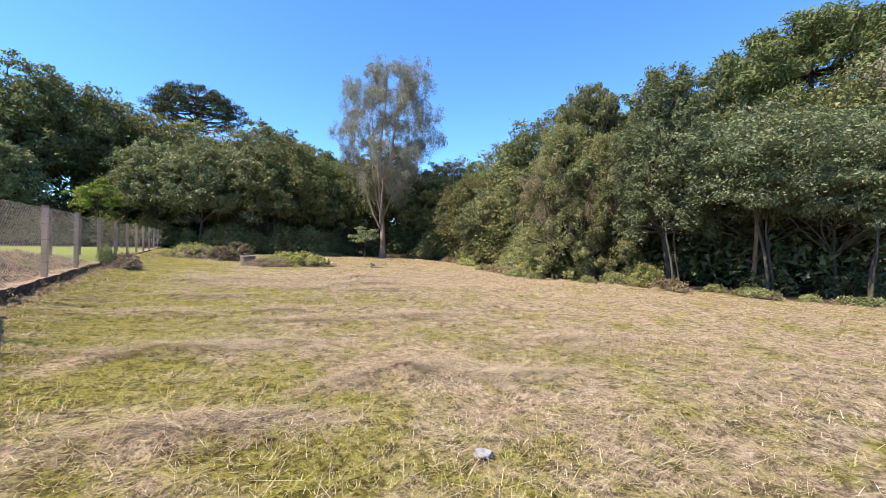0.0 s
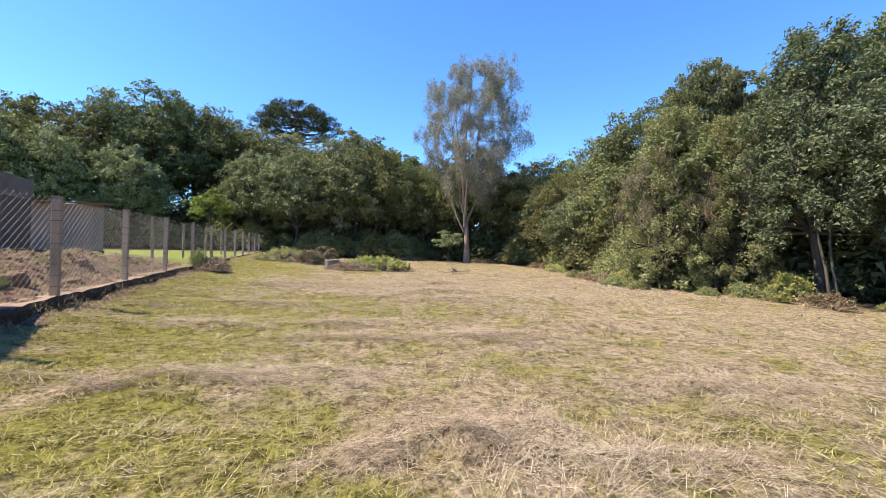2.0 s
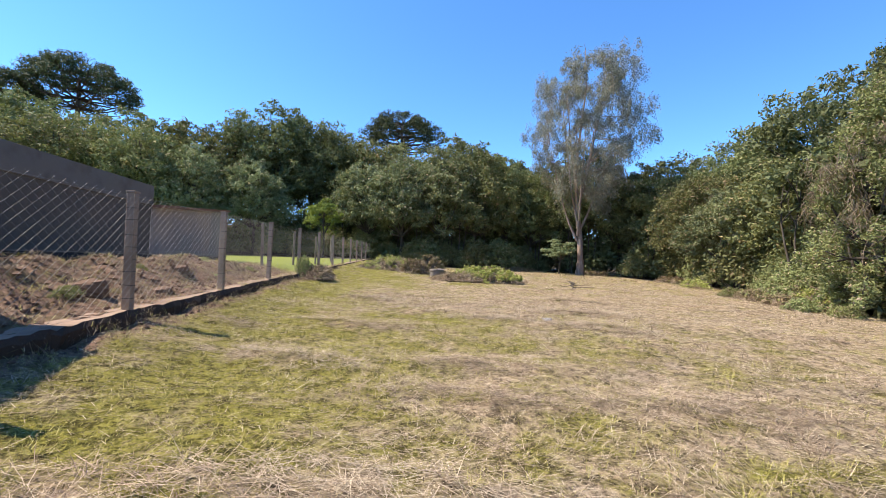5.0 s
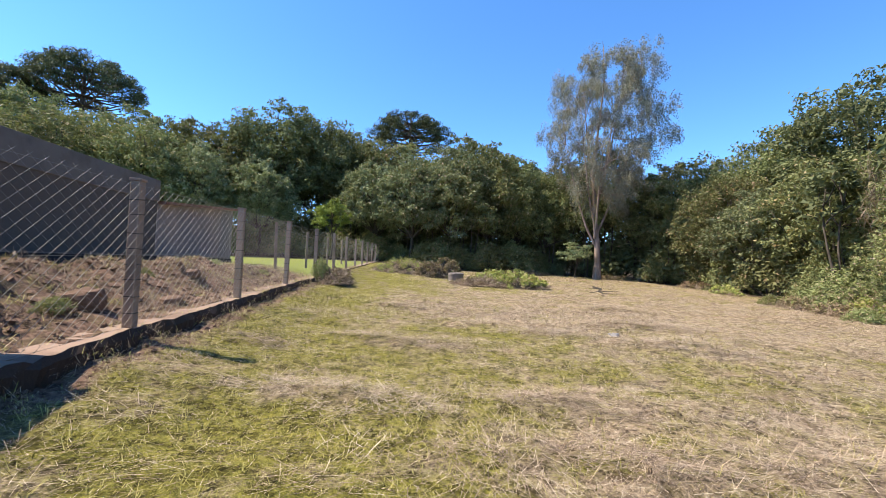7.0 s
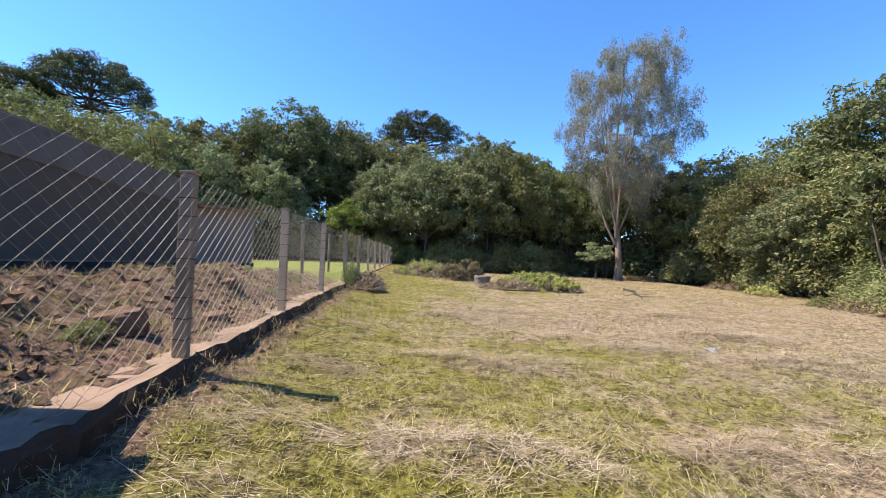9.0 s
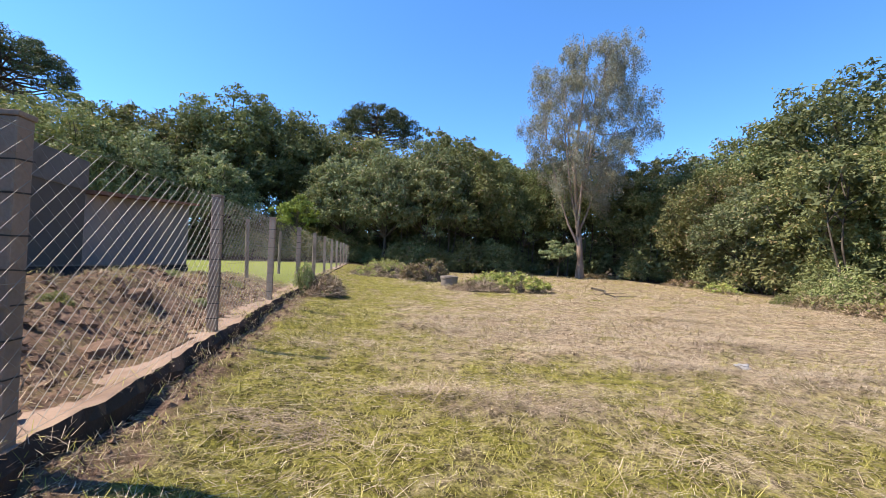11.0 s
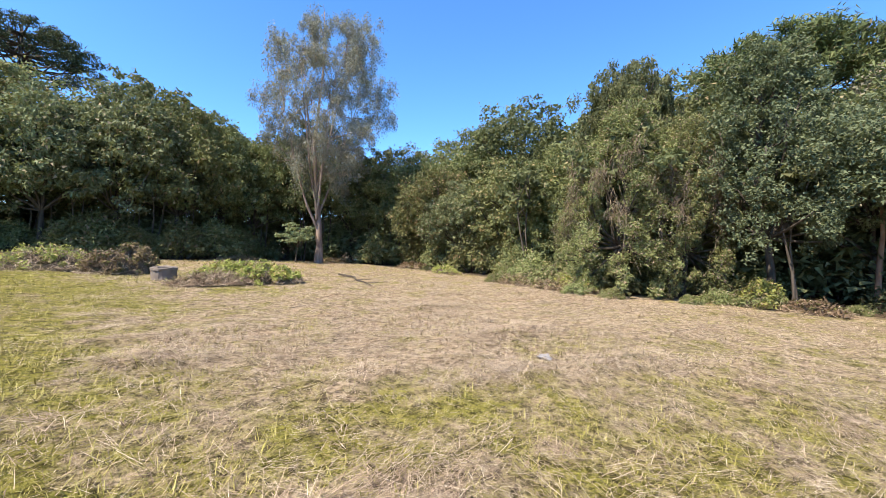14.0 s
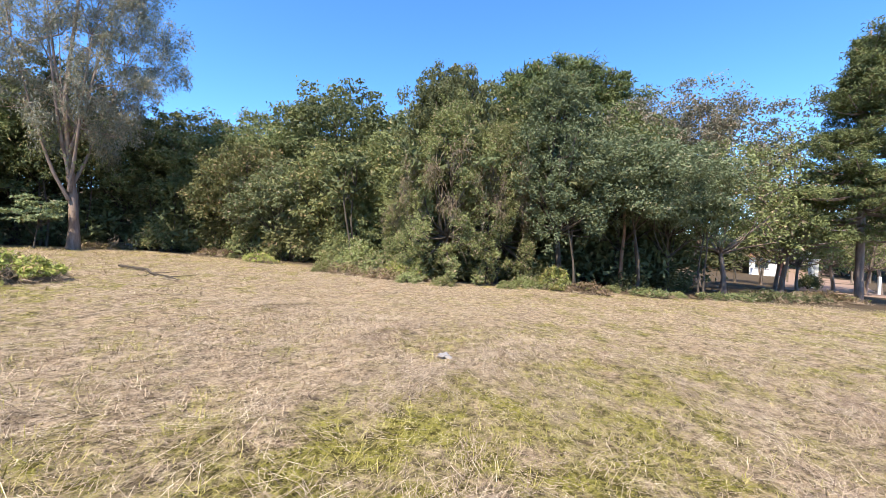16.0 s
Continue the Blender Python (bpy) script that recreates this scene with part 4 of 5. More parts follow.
v = [bm.verts.new(p) for p in ((-6.3, 17.46, 2.5), (-6.3, 22.95, 2.98), (-6.3, 22.95, 3.05), (-6.3, 17.46, 2.57), (-10.8, 17.46, 2.5), (-10.8, 22.95, 2.98), (-10.8, 22.95, 3.05), (-10.8, 17.46, 2.57))]
for f in ((0, 1, 2, 3), (7, 6, 5, 4), (0, 4, 5, 1), (3, 2, 6, 7), (1, 5, 6, 2), (0, 3, 7, 4)):
    bm.faces.new([v[i] for i in f])
bmesh.ops.recalc_face_normals(bm, faces=bm.faces)
bm.to_mesh(roof.data)
bm.free()
# gabled front part, whose shadow falls across the fence
bm = bmesh.new()
prof = [(9.2, 0.0), (9.2, 2.95), (5.0, 4.25), (0.8, 2.95), (0.8, 0.0)]
a = [bm.verts.new((-4.5, y, z)) for y, z in prof]
b = [bm.verts.new((-11.0, y, z)) for y, z in prof]
bm.faces.new(a)
bm.faces.new(b[::-1])
for i in range(5):
    bm.faces.new((a[i], b[i], b[(i + 1) % 5], a[(i + 1) % 5]))
bmesh.ops.recalc_face_normals(bm, faces=bm.faces)
part("gable_wall", bm, M["render"], house)
for name, ya, yb in (("roof", 9.22, 5.0), ("roof", 0.78, 5.0)):
    bm = bmesh.new()
    q = [bm.verts.new(p) for p in ((-4.48, ya, 2.95), (-11.1, ya, 2.95), (-11.1, yb, 4.27), (-4.48, yb, 4.27))]
    f = bm.faces.new(q)
    bmesh.ops.solidify(bm, geom=[f], thickness=-0.07)
    part(name, bm, M["roof"], house)

# ---- straw and grass over the field ----
def blades(r, x, y, length, width, lift, lean, az):
    """Thin strips from (x, y): lean 0 lies flat, 1 stands up."""
    z = ground_z(x, y) + lift
    d = np.stack([np.cos(az) * np.cos(lean), np.sin(az) * np.cos(lean), np.sin(lean)], -1)
    s = np.stack([-np.sin(az), np.cos(az), 0 * az], -1)
    p = np.stack([x, y, z], -1)
    a, b = p, p + d * length[:, None]
    floor = ground_z(b[:, 0], b[:, 1]) + 0.006
    b[:, 2] = np.maximum(b[:, 2], floor)
    w = s * width[:, None] * 0.5
    return np.stack([a - w, a + w, b + w * 0.5, b - w * 0.5], 1)


def scatter(r, x0, x1, y0, y1, per):
    n = int((x1 - x0) * (y1 - y0) * per)
    return r.uniform(x0, x1, n), r.uniform(y0, y1, n)


def in_field(x, y):
    edge = np.interp(y, [-20, 0, 5, 11, 15, 18, 24, 31, 37, 43, 46], [24, 21.5, 19.5, 17.5, 16.0, 16.8, 20, 22.5, 23, 21.5, 21])
    return (x < edge) & (x - fence_x(y) > -2.75) & (y < 46)


def field_cover():
    r = np.random.RandomState(51)
    straw, grass, brown = [], [], []
    for x0, x1, y0, y1, per, big in ((-2.8, 4.6, 0.8, 15.0, 1400, 1.0), (4.6, 12.0, 1.0, 22.0, 520, 1.5), (-2.8, 4.6, 15.0, 24.0, 420, 1.6), (-2.8, 4.6, -3.0, 0.8, 200, 1.6), (4.6, 24.0, 22.0, 46.0, 55, 3.0), (12.0, 22.0, -6.0, 22.0, 150, 2.2), (-2.8, 4.6, 24.0, 46.0, 90, 2.6)):
        x, y = scatter(r, x0, x1, y0, y1, per)
        ok = in_field(x, y)
        x, y = x[ok], y[ok]
        g = green(x, y)
        isg = r.uniform(size=len(x)) < 0.27 + 0.5 * g
        xs, ys = x[~isg], y[~isg]
        n = len(xs)
        flow = 0.3 + 1.1 * waves(xs, ys, 41, 4.0)
        h = hay(xs, ys)
        az = np.where(r.uniform(size=n) < 0.2 + 3 * h, flow + r.normal(0, 0.5, n), r.uniform(0, 6.28, n))
        length = np.where(r.uniform(size=n) < 0.03 + 1.6 * h, r.uniform(0.14, 0.4, n), r.uniform(0.025, 0.1, n))
        lying = blades(r, xs, ys, big**0.35 * length, big**1.15 * r.uniform(0.0014, 0.0034, n), 0.006 + r.uniform(0, 1, n) ** 2 * (0.03 + 0.5 * h), np.abs(r.normal(0.03, 0.16, n)) * (length < 0.2) + r.normal(0.02, 0.07, n), az)
        dark = r.uniform(size=n) < np.clip(0.15 + 0.35 * g[~isg] + 5.0 * h, 0, 0.7)
        straw.append(lying[~dark])
        brown.append(lying[dark])
        xg, yg = x[isg], y[isg]
        n = len(xg)
        tall = 0.6 + 0.45 * smooth(0.5, 0.9, g[isg])
        grass.append(blades(r, xg, yg, tall * big**0.5 * r.uniform(0.018, 0.06, n), big * r.uniform(0.003, 0.0072, n), np.zeros(n) - 0.003, r.uniform(0.02, 0.9, n), r.uniform(0, 6.28, n)))
    # small tufts of matted hay that the rake left behind
    for k in range(520):
        far = k >= 230
        cx, cy = (r.uniform(0.0, 17.0), r.uniform(9.0, 36.0)) if far else (r.uniform(-2.2, 9.0), r.uniform(2.0, 22.0))
        if not in_field(cx + 0.6, cy) or far and cy < 20 and cx < 8.5:
            continue
        n, wide = r.randint(40, 110), r.uniform(0.1, 0.34) * (1.7 if far else 1.0)
        a, w = r.uniform(0, 6.28, n), np.sqrt(r.uniform(0, 1, n)) * wide
        x, y = cx + 1.5 * w * np.cos(a), cy + 0.7 * w * np.sin(a)
        lift = 0.008 + 0.25 * wide * (1 - w / wide) * r.uniform(0, 1, n)
        tuft = blades(r, x, y, r.uniform(0.05, 0.22, n) * (1.5 if far else 1.0), r.uniform(0.002, 0.0045, n) * (1.8 if far else 1.0), lift, r.normal(0.02, 0.22, n), r.normal(r.uniform(0, 3.14), 0.7, n))
        (straw if k % 5 == 0 else brown).append(tuft)
    # long stalks combed into loose lays, each with its own way and shade
    k = 4200
    near = np.arange(k) < 2300
    cx, cy = np.where(near, r.uniform(-2.3, 7.5, k), r.uniform(-1.5, 20.0, k)), np.where(near, r.uniform(1.2, 19.0, k), r.uniform(-3.0, 42.0, k))
    ok = in_field(cx + 0.4, cy) & (r.uniform(size=k) > 0.85 * green(cx, cy))
    cx, cy = cx[ok], cy[ok]
    way = 0.15 + 1.3 * waves(cx, cy, 41, 4.0) + r.normal(0, 0.5, len(cx))
    who = np.repeat(np.arange(len(cx)), r.randint(10, 34, len(cx)))
    n, way = len(who), way[who]
    away = np.hypot(cx, cy - 6)[who]
    u, w = r.normal(0, 1, n) * (0.2 + 0.012 * away), r.normal(0, 1, n) * (0.09 + 0.006 * away)
    x, y = cx[who] + u * np.cos(way) - w * np.sin(way), cy[who] + u * np.sin(way) + w * np.cos(way)
    lay = blades(r, x, y, r.uniform(0.06, 0.36, n) * (1 + 0.02 * away), r.uniform(0.0012, 0.0027, n) * (1 + 0.085 * away), 0.01 + 0.045 * r.uniform(0, 1, n), r.normal(0.02, 0.09, n), r.normal(way, 0.38, n) + math.pi * r.randint(0, 2, n))
    straw.append(lay[who % 5 == 0])
    brown.append(lay[who % 5 > 2])
    ob = quads_object("grey_straw", lay[(who % 5 > 0) & (who % 5 < 3)], M["grey_straw"])
    tagged(ob, "grey weathered straw lying in combed lays", "straw", kind="stuff")
    # small tussocks of stubble and matted grass that stand above the mown level
    k = 6000
    near = np.arange(k) < 2600
    cx, cy = np.where(near, r.uniform(-2.4, 7.0, k), r.uniform(-1.0, 21.0, k)), np.where(near, r.uniform(1.5, 18.0, k), r.uniform(-2.0, 45.0, k))
    ok = in_field(cx + 0.4, cy)
    cx, cy = cx[ok], cy[ok]
    who = np.repeat(np.arange(len(cx)), r.randint(9, 22, len(cx)))
    n, away = len(who), np.hypot(cx, cy - 6)[who]
    a, w = r.uniform(0, 6.28, n), np.abs(r.normal(0, 1, n)) * (0.05 + 0.004 * away)
    tuft = blades(r, cx[who] + 1.4 * w * np.cos(a), cy[who] + w * np.sin(a), r.uniform(0.04, 0.11, n) * (1 + 0.025 * away), r.uniform(0.0025, 0.005, n) * (1 + 0.09 * away), np.zeros(n) - 0.004, r.uniform(0.05, 1.0, n), a + r.normal(0, 0.6, n))
    lush = (green(cx, cy) + r.uniform(-0.35, 0.35, len(cx)))[who] > 0.3
    grass.append(tuft[lush])
    brown.append(tuft[~lush])
    # dead stalks and rank grass along the foot of the low wall
    n = 9000
    x, y = -2.8 + 0.5 * r.uniform(0, 1, n) ** 1.5, r.uniform(7.0, 30.0, n)
    x = x + fence_x(y)
    keep = waves(x, y, 91, 0.9) > -0.15
    x, y = x[keep], y[keep]
    n = len(x)
    foot = blades(r, x, y, r.uniform(0.03, 0.13, n), r.uniform(0.003, 0.006, n), 0.16 * smooth(-2.6, -2.8, x - fence_x(y)) * r.uniform(0, 1, n), r.uniform(-0.3, 1.1, n), r.uniform(0, 6.28, n))
    brown.append(foot[::2])
    grass.append(foot[1::4])
    brown.append(foot[3::4])
    # litter and creeping grass over the wall's top, thicker further along
    n = 9000
    x, y = -3.06 + 0.3 * r.uniform(0, 1, n), 8.0 + 24.0 * r.uniform(0, 1, n) ** 0.8
    keep = waves(x, y, 93, 1.1) + 0.12 * (y - 15) > r.uniform(-0.3, 1.0, n)
    y = y[keep]
    x = x[keep] + fence_x(y)
    n = len(x)
    top = blades(r, x, y, r.uniform(0.04, 0.16, n), r.uniform(0.003, 0.007, n), wall_z(y) - ground_z(x, y) + 0.01, r.uniform(-0.2, 0.8, n), r.uniform(0, 6.28, n))
    brown.append(top[::2])
    grass.append(top[1::2])
    ob = quads_object("straw", np.concatenate(straw), M["straw"])
    tagged(ob, "dry cut straw lying in loose rows on the field", "straw", kind="stuff")
    ob = quads_object("hay", np.concatenate(brown), M["hay"])
    tagged(ob, "brown decaying hay raked into flat heaps", "hay", kind="stuff")
    ob = quads_object("grass", np.concatenate(grass), M["grass"])
    tagged(ob, "short yellow-green stubble grass on the field", "grass", kind="stuff")


field_cover()


def hay_heap(x, y, rx, ry, h, count, seed):
    """Raked hay, matted flat: thin stalks in layers, most along the rake's way."""
    r = np.random.RandomState(seed)
    a, w = r.uniform(0, 6.28, count), np.sqrt(r.uniform(0, 1.25, count))
    px, py = x + rx * w * np.cos(a), y + ry * w * np.sin(a) - 0.15 * rx * w * np.cos(a)
    lump = np.clip(0.55 + 0.75 * waves(px, py, seed + 5, 0.5), 0.05, 1.6)
    keep = r.uniform(0, 0.9, count) < lump * (1.35 - 0.5 * w)
    lift = 0.01 + h * 1.25 * lump * np.clip(1 - w, 0, 1) ** 0.8 * r.uniform(0.05, 1.0, count)
    way = np.where(r.uniform(size=count) < 0.6, r.normal(-0.2, 0.5, count) + 3.14159 * (r.uniform(size=count) < 0.5), r.uniform(0, 6.28, count))
    way = way + 0.9 * waves(px, py, seed + 9, 0.7)
    v = blades(r, px, py, r.uniform(0.06, 0.3, count), r.uniform(0.0022, 0.005, count), lift, r.normal(0.02, 0.26, count), way)[keep]
    ob = quads_object("hay_heap", v, M["hay"] if seed % 3 else M["grey_straw"])
    tagged(ob, "flattened heap of raked dry hay on the field", "hay", "hay heaps on the field", "stuff")


for k, (x, y, rx, ry, h) in enumerate([(2.1, 4.25, 0.9, 0.42, 0.14), (0.2, 16.0, 0.8, 0.5, 0.17), (7.5, 17.9, 0.9, 0.45, 0.15), (0.0, 11.95, 1.1, 0.35, 0.08), (-0.35, 9.3, 1.1, 0.34, 0.08), (2.0, 9.3, 0.8, 0.32, 0.08), (-1.75, 11.3, 0.5, 0.25, 0.07), (5.2, 12.1, 1.1, 0.42, 0.1), (-0.4, 6.2, 1.2, 0.3, 0.07), (0.1, 3.5, 1.0, 0.35, 0.08), (0.7, 6.45, 1.0, 0.3, 0.07), (1.9, 8.1, 1.3, 0.28, 0.07), (4.3, 7.8, 1.1, 0.4, 0.09), (3.0, 12.9, 0.9, 0.3, 0.07), (5.5, 14.4, 1.2, 0.4, 0.09), (5.5, 4.7, 1.1, 0.4, 0.09), (3.2, 3.6, 1.0, 0.25, 0.08)]):
    hay_heap(x, y, rx, ry, h, int(1900 * rx), 80 + k)


# ---- things on the field ----
def heap(name, label, category, x, y, rx, ry, h, leaf, seed, clumps, count, size, turn=0.0, straw=0, slim=0.5, stalk=0.42):
    """A low uneven pile: a rough core of earth and stalks, leaves and loose straw over it."""
    r = np.random.RandomState(seed)
    top = thing(name, pose(x, y, gz(x, y), 0, 0, turn), label, category)
    rise = lambda a, w: h * max(0.0, 1 - w * w) ** 0.7 * (1 + 0.3 * math.sin(2 * a + seed) * w + 0.22 * math.sin(5 * a + 2 * seed + 4 * w))
    verts, faces, n, m = [], [], 24, 7
    for i in range(m + 1):
        w = 1 - i / m
        for k in range(n):
            a = 6.283 * k / n
            q = 1 + 0.16 * math.sin(3 * a + seed) + 0.06 * r.normal()
            verts.append((rx * 0.92 * w * q * math.cos(a), ry * 0.92 * w * q * math.sin(a), -0.1 + rise(a, w) * 0.85 + 0.05 * h * r.normal()))
    for i in range(m):
        faces += [(i * n + k, i * n + (k + 1) % n, (i + 1) * n + (k + 1) % n, (i + 1) * n + k) for k in range(n)]
    mesh_object("core", verts, faces, M["brush"], top)
    c, rad = [], []
    for k in range(clumps):
        a, w = k * 2.4 + r.uniform(-0.3, 0.3), min(1.05, math.sqrt((k + 0.5) / clumps) * r.uniform(0.85, 1.08))
        q = r.uniform(0.14, 0.3)
        c.append((rx * w * math.cos(a), ry * w * math.sin(a), rise(a, w) * 0.85 + q * 0.3))
        rad.append((q, q, q * r.uniform(0.6, 1.1)))
    v = leaves(r, c, rad, count, size, slim, -0.2, 0.4, 0.1)
    v[..., 2] = np.maximum(v[..., 2], 0.01)
    quads_object("foliage", v, leaf, top)
    if straw:
        a, w = r.uniform(0, 6.28, straw), np.sqrt(r.uniform(0, 1.3, straw))
        c = [(rx * q * math.cos(b), ry * q * math.sin(b), rise(b, min(q, 1.0)) * 0.85 + 0.03) for b, q in zip(a, w)]
        v = leaves(r, c, np.full((straw, 3), 0.25 * stalk), 5, stalk, 0.035, 0.3, 0.2, 0.0)
        v[..., 2] = np.maximum(v[..., 2], 0.01)
        tagged(quads_object("loose_straw", v, M["hay"], top), "dry straw and stalks", kind="stuff")
    return top


M["brush"] = concrete("brush", (0.06, 0.045, 0.03), (0.24, 0.19, 0.12), 5.0, (0.09, 0.1, 0.03))
heap("creeper_mound", "low mound overgrown with bright yellow-green creeper", "plant mound", 5.9, 26.9, 2.1, 1.5, 0.72, M["leaf_creeper"], 3, 90, 100, 0.13, -8, 350)
heap("brush_pile", "heap of mown grass, dry branches and weeds", "brush pile", 0.6, 32.8, 2.2, 1.4, 0.75, M["leaf_creeper"], 4, 50, 50, 0.15, 20, 700, 0.3)
heap("brush_pile", "small pile of dark wilted cuttings", "brush pile", 2.1, 31.0, 0.9, 0.8, 0.75, M["leaf_dry"], 5, 36, 90, 0.13, 50, 300)
heap("brush_pile", "dark dry pile of cuttings beside the creeper mound", "brush pile", 3.2, 32.3, 1.1, 0.9, 1.15, M["leaf_dry"], 6, 40, 90, 0.14, 10, 200)
heap("brush_pile", "pale dry straw spread at the foot of the mound", "brush pile", 4.3, 25.9, 1.4, 0.7, 0.28, M["leaf_dry"], 7, 20, 40, 0.1, 10, 700)

for x, y, rx, ry, h, turn, leaf, text in (
    (19.2, 7.4, 0.9, 0.28, 0.12, 75, "leaf_mid", "cut green branches lying at the wood's edge"), (20.2, 4.2, 1.1, 0.3, 0.13, 80, "leaf_mid", "cut green branches lying at the wood's edge"),
    (18.0, 10.2, 1.0, 0.5, 0.3, 60, "leaf_dry", "dry brushwood at the wood's edge"), (21.2, 2.2, 1.3, 0.4, 0.3, 80, "leaf_dark", "dark cut branches strewn below the trees"), (22.6, 0.2, 1.4, 0.5, 0.28, 70, "leaf_dark", "dark cut branches strewn below the trees"), (24.6, -1.8, 1.5, 0.5, 0.3, 60, "leaf_dry", "dry cut branches strewn below the trees"), (20.9, 43.3, 1.8, 0.6, 0.3, -30, "leaf_dry", "dry brushwood below the far trees"), (13.0, 45.0, 2.2, 0.6, 0.3, 5, "leaf_dry", "dry brushwood below the far trees"),
    (22.9, 35.0, 1.8, 0.5, 0.35, 95, "leaf_dry", "dry brushwood at the wood's edge"), (20.6, 29.5, 1.6, 0.6, 0.4, 70, "leaf_creeper", "pale weeds and cut vines at the wood's edge"), (18.2, 22.2, 1.8, 0.8, 0.35, 60, "leaf_dry", "dry grass bank in front of the bushes"), (17.0, 19.2, 1.4, 0.7, 0.3, 80, "leaf_dry", "dry grass bank in front of the bushes")):
    heap("brush_pile", text, "brush pile", x, y, rx, ry, h, M[leaf], int(x * 10), 34, 70, 0.13, turn, 260)
heap("creeper_bank", "pale green creeper bank sloping to the field", "plant mound", 18.9, 20.6, 1.9, 1.5, 1.0, M["leaf_vine"], 12, 90, 110, 0.12, 55, 300)
heap("creeper_bank", "low pale creeper and dry grass below the bushes", "plant mound", 17.6, 18.6, 1.4, 1.0, 0.55, M["leaf_creeper"], 13, 60, 90, 0.11, 60, 400)
heap("creeper_bank", "yellow-green creeper round the ivy tree's foot", "plant mound", 18.6, 11.6, 0.8, 0.7, 0.9, M["leaf_creeper"], 14, 40, 90, 0.11, 0, 150)
def drum(x, y):
    """A short upright concrete drum with a chipped rim and a hollow top."""
    r = np.random.RandomState(17)
    top = thing("concrete_drum", pose(x, y, gz(x, y), 3, -2, 15), "weathered pale concrete drum standing beside the mound", "drum")
    rings = [(0.43, -0.15), (0.42, 0.08), (0.41, 0.24), (0.42, 0.4), (0.44, 0.43), (0.44, 0.5), (0.4, 0.52), (0.34, 0.5), (0.33, 0.4), (0.02, 0.38)]
    n, verts, faces = 20, [], []
    for i, (q, z) in enumerate(rings):
        for k in range(n):
            w = q * (1 + 0.02 * r.normal())
            verts.append((w * math.cos(6.2832 * k / n), w * math.sin(6.2832 * k / n), z + 0.01 * r.normal()))
        if i:
            o = (i - 1) * n
            faces += [(o + k, o + (k + 1) % n, o + n + (k + 1) % n, o + n + k) for k in range(n)]
    mesh_object("shell", verts, faces, M["block"], top)


drum(3.35, 28.1)

r = np.random.RandomState(15)
branch = thing("fallen_branch", Matrix(), "bare fallen branch lying on the mown field", "branch")
pts = [(9.7, 23.8), (10.2, 24.9), (10.6, 26.1), (11.3, 27.2), (12.0, 29.6)]
tubes = [tube([(x, y, gz(x, y) + 0.06 + 0.05 * (k % 2)) for k, (x, y) in enumerate(pts)], [0.012, 0.032, 0.04, 0.048, 0.052], 6)]
for k, (dx, dy) in enumerate(((0.9, -0.5), (-0.8, -0.3), (1.0, -0.2), (-0.5, 0.4))):
    x, y = pts[k + (k < 2)]
    tubes.append(limb(r, (x, y, gz(x, y) + 0.08), (x + dx, y + dy, gz(x + dx, y + dy) + 0.12), 0.02, 0.006, 0.15, 4))
mesh_object("wood", *join(tubes), M["bark"], branch)

M["ash"] = concrete("ash", (0.18, 0.18, 0.19), (0.4, 0.4, 0.42), 9.0, (0.35, 0.33, 0.3))


def crumple(x, y, size, label, seed):
    """A crumpled pale scrap half sunk in the straw."""
    r = np.random.RandomState(seed)
    bm = bmesh.new()
    bmesh.ops.create_icosphere(bm, subdivisions=3, radius=size)
    for v in bm.verts:
        k = noise.noise(v.co * 14 / (size * 10) + Vector((seed, 0, 0))) * 0.55 + noise.noise(v.co * 3.2 / size) * 0.25
        v.co = Vector((v.co.x * 1.25 * (1 + k), v.co.y * (1 + k), v.co.z * 0.42 * (1 + 1.5 * k)))
    me = bpy.data.meshes.new("white_scrap")
    bm.to_mesh(me)
    bm.free()
    me.materials.append(M["ash"])
    ob = new("white_scrap", me)
    ob.matrix_basis = pose(x, y, gz(x, y) + size * 0.22, 0, 0, 30 * seed)
    tagged(ob, label, "scrap")


crumple(4.36, 12.92, 0.095, "crumpled white scrap lying in the straw", 2)
crumple(1.9, 2.3, 0.062, "broken white scrap in the cut grass", 3)
crumple(-0.35, 2.05, 0.022, "small white pebble in the cut grass", 5)

# weeds and dry brush at the fence and clods on the spoil
for x, y, h in [(-2.62, 20.6, 0.9), (-2.5, 21.6, 0.55), (-2.4, 23.4, 0.4)]:
    plant("weed", x, y, h, x * 9, 0.34, None, "leggy green weed growing at the foot of the fence")
heap("brush_pile", "dry brown brush heaped against the fence wall", "brush pile", -2.15, 20.9, 0.6, 0.9, 0.42, M["leaf_dry"], 9, 26, 50, 0.1, 0, 500)
plant("sapling", 16.6, 42.6, 1.0, 1.0)


for x, y, h in [(-3.7, 10.3, 0.32), (-4.3, 13.0, 0.3), (-3.6, 15.2, 0.26), (-4.6, 16.6, 0.35), (-4.0, 18.6, 0.35), (-3.5, 12.2, 0.18)]:
    plant("weed", x, y, h * 0.6, x * 7, 0.9, None, "small yellow-green weed on the dug soil")


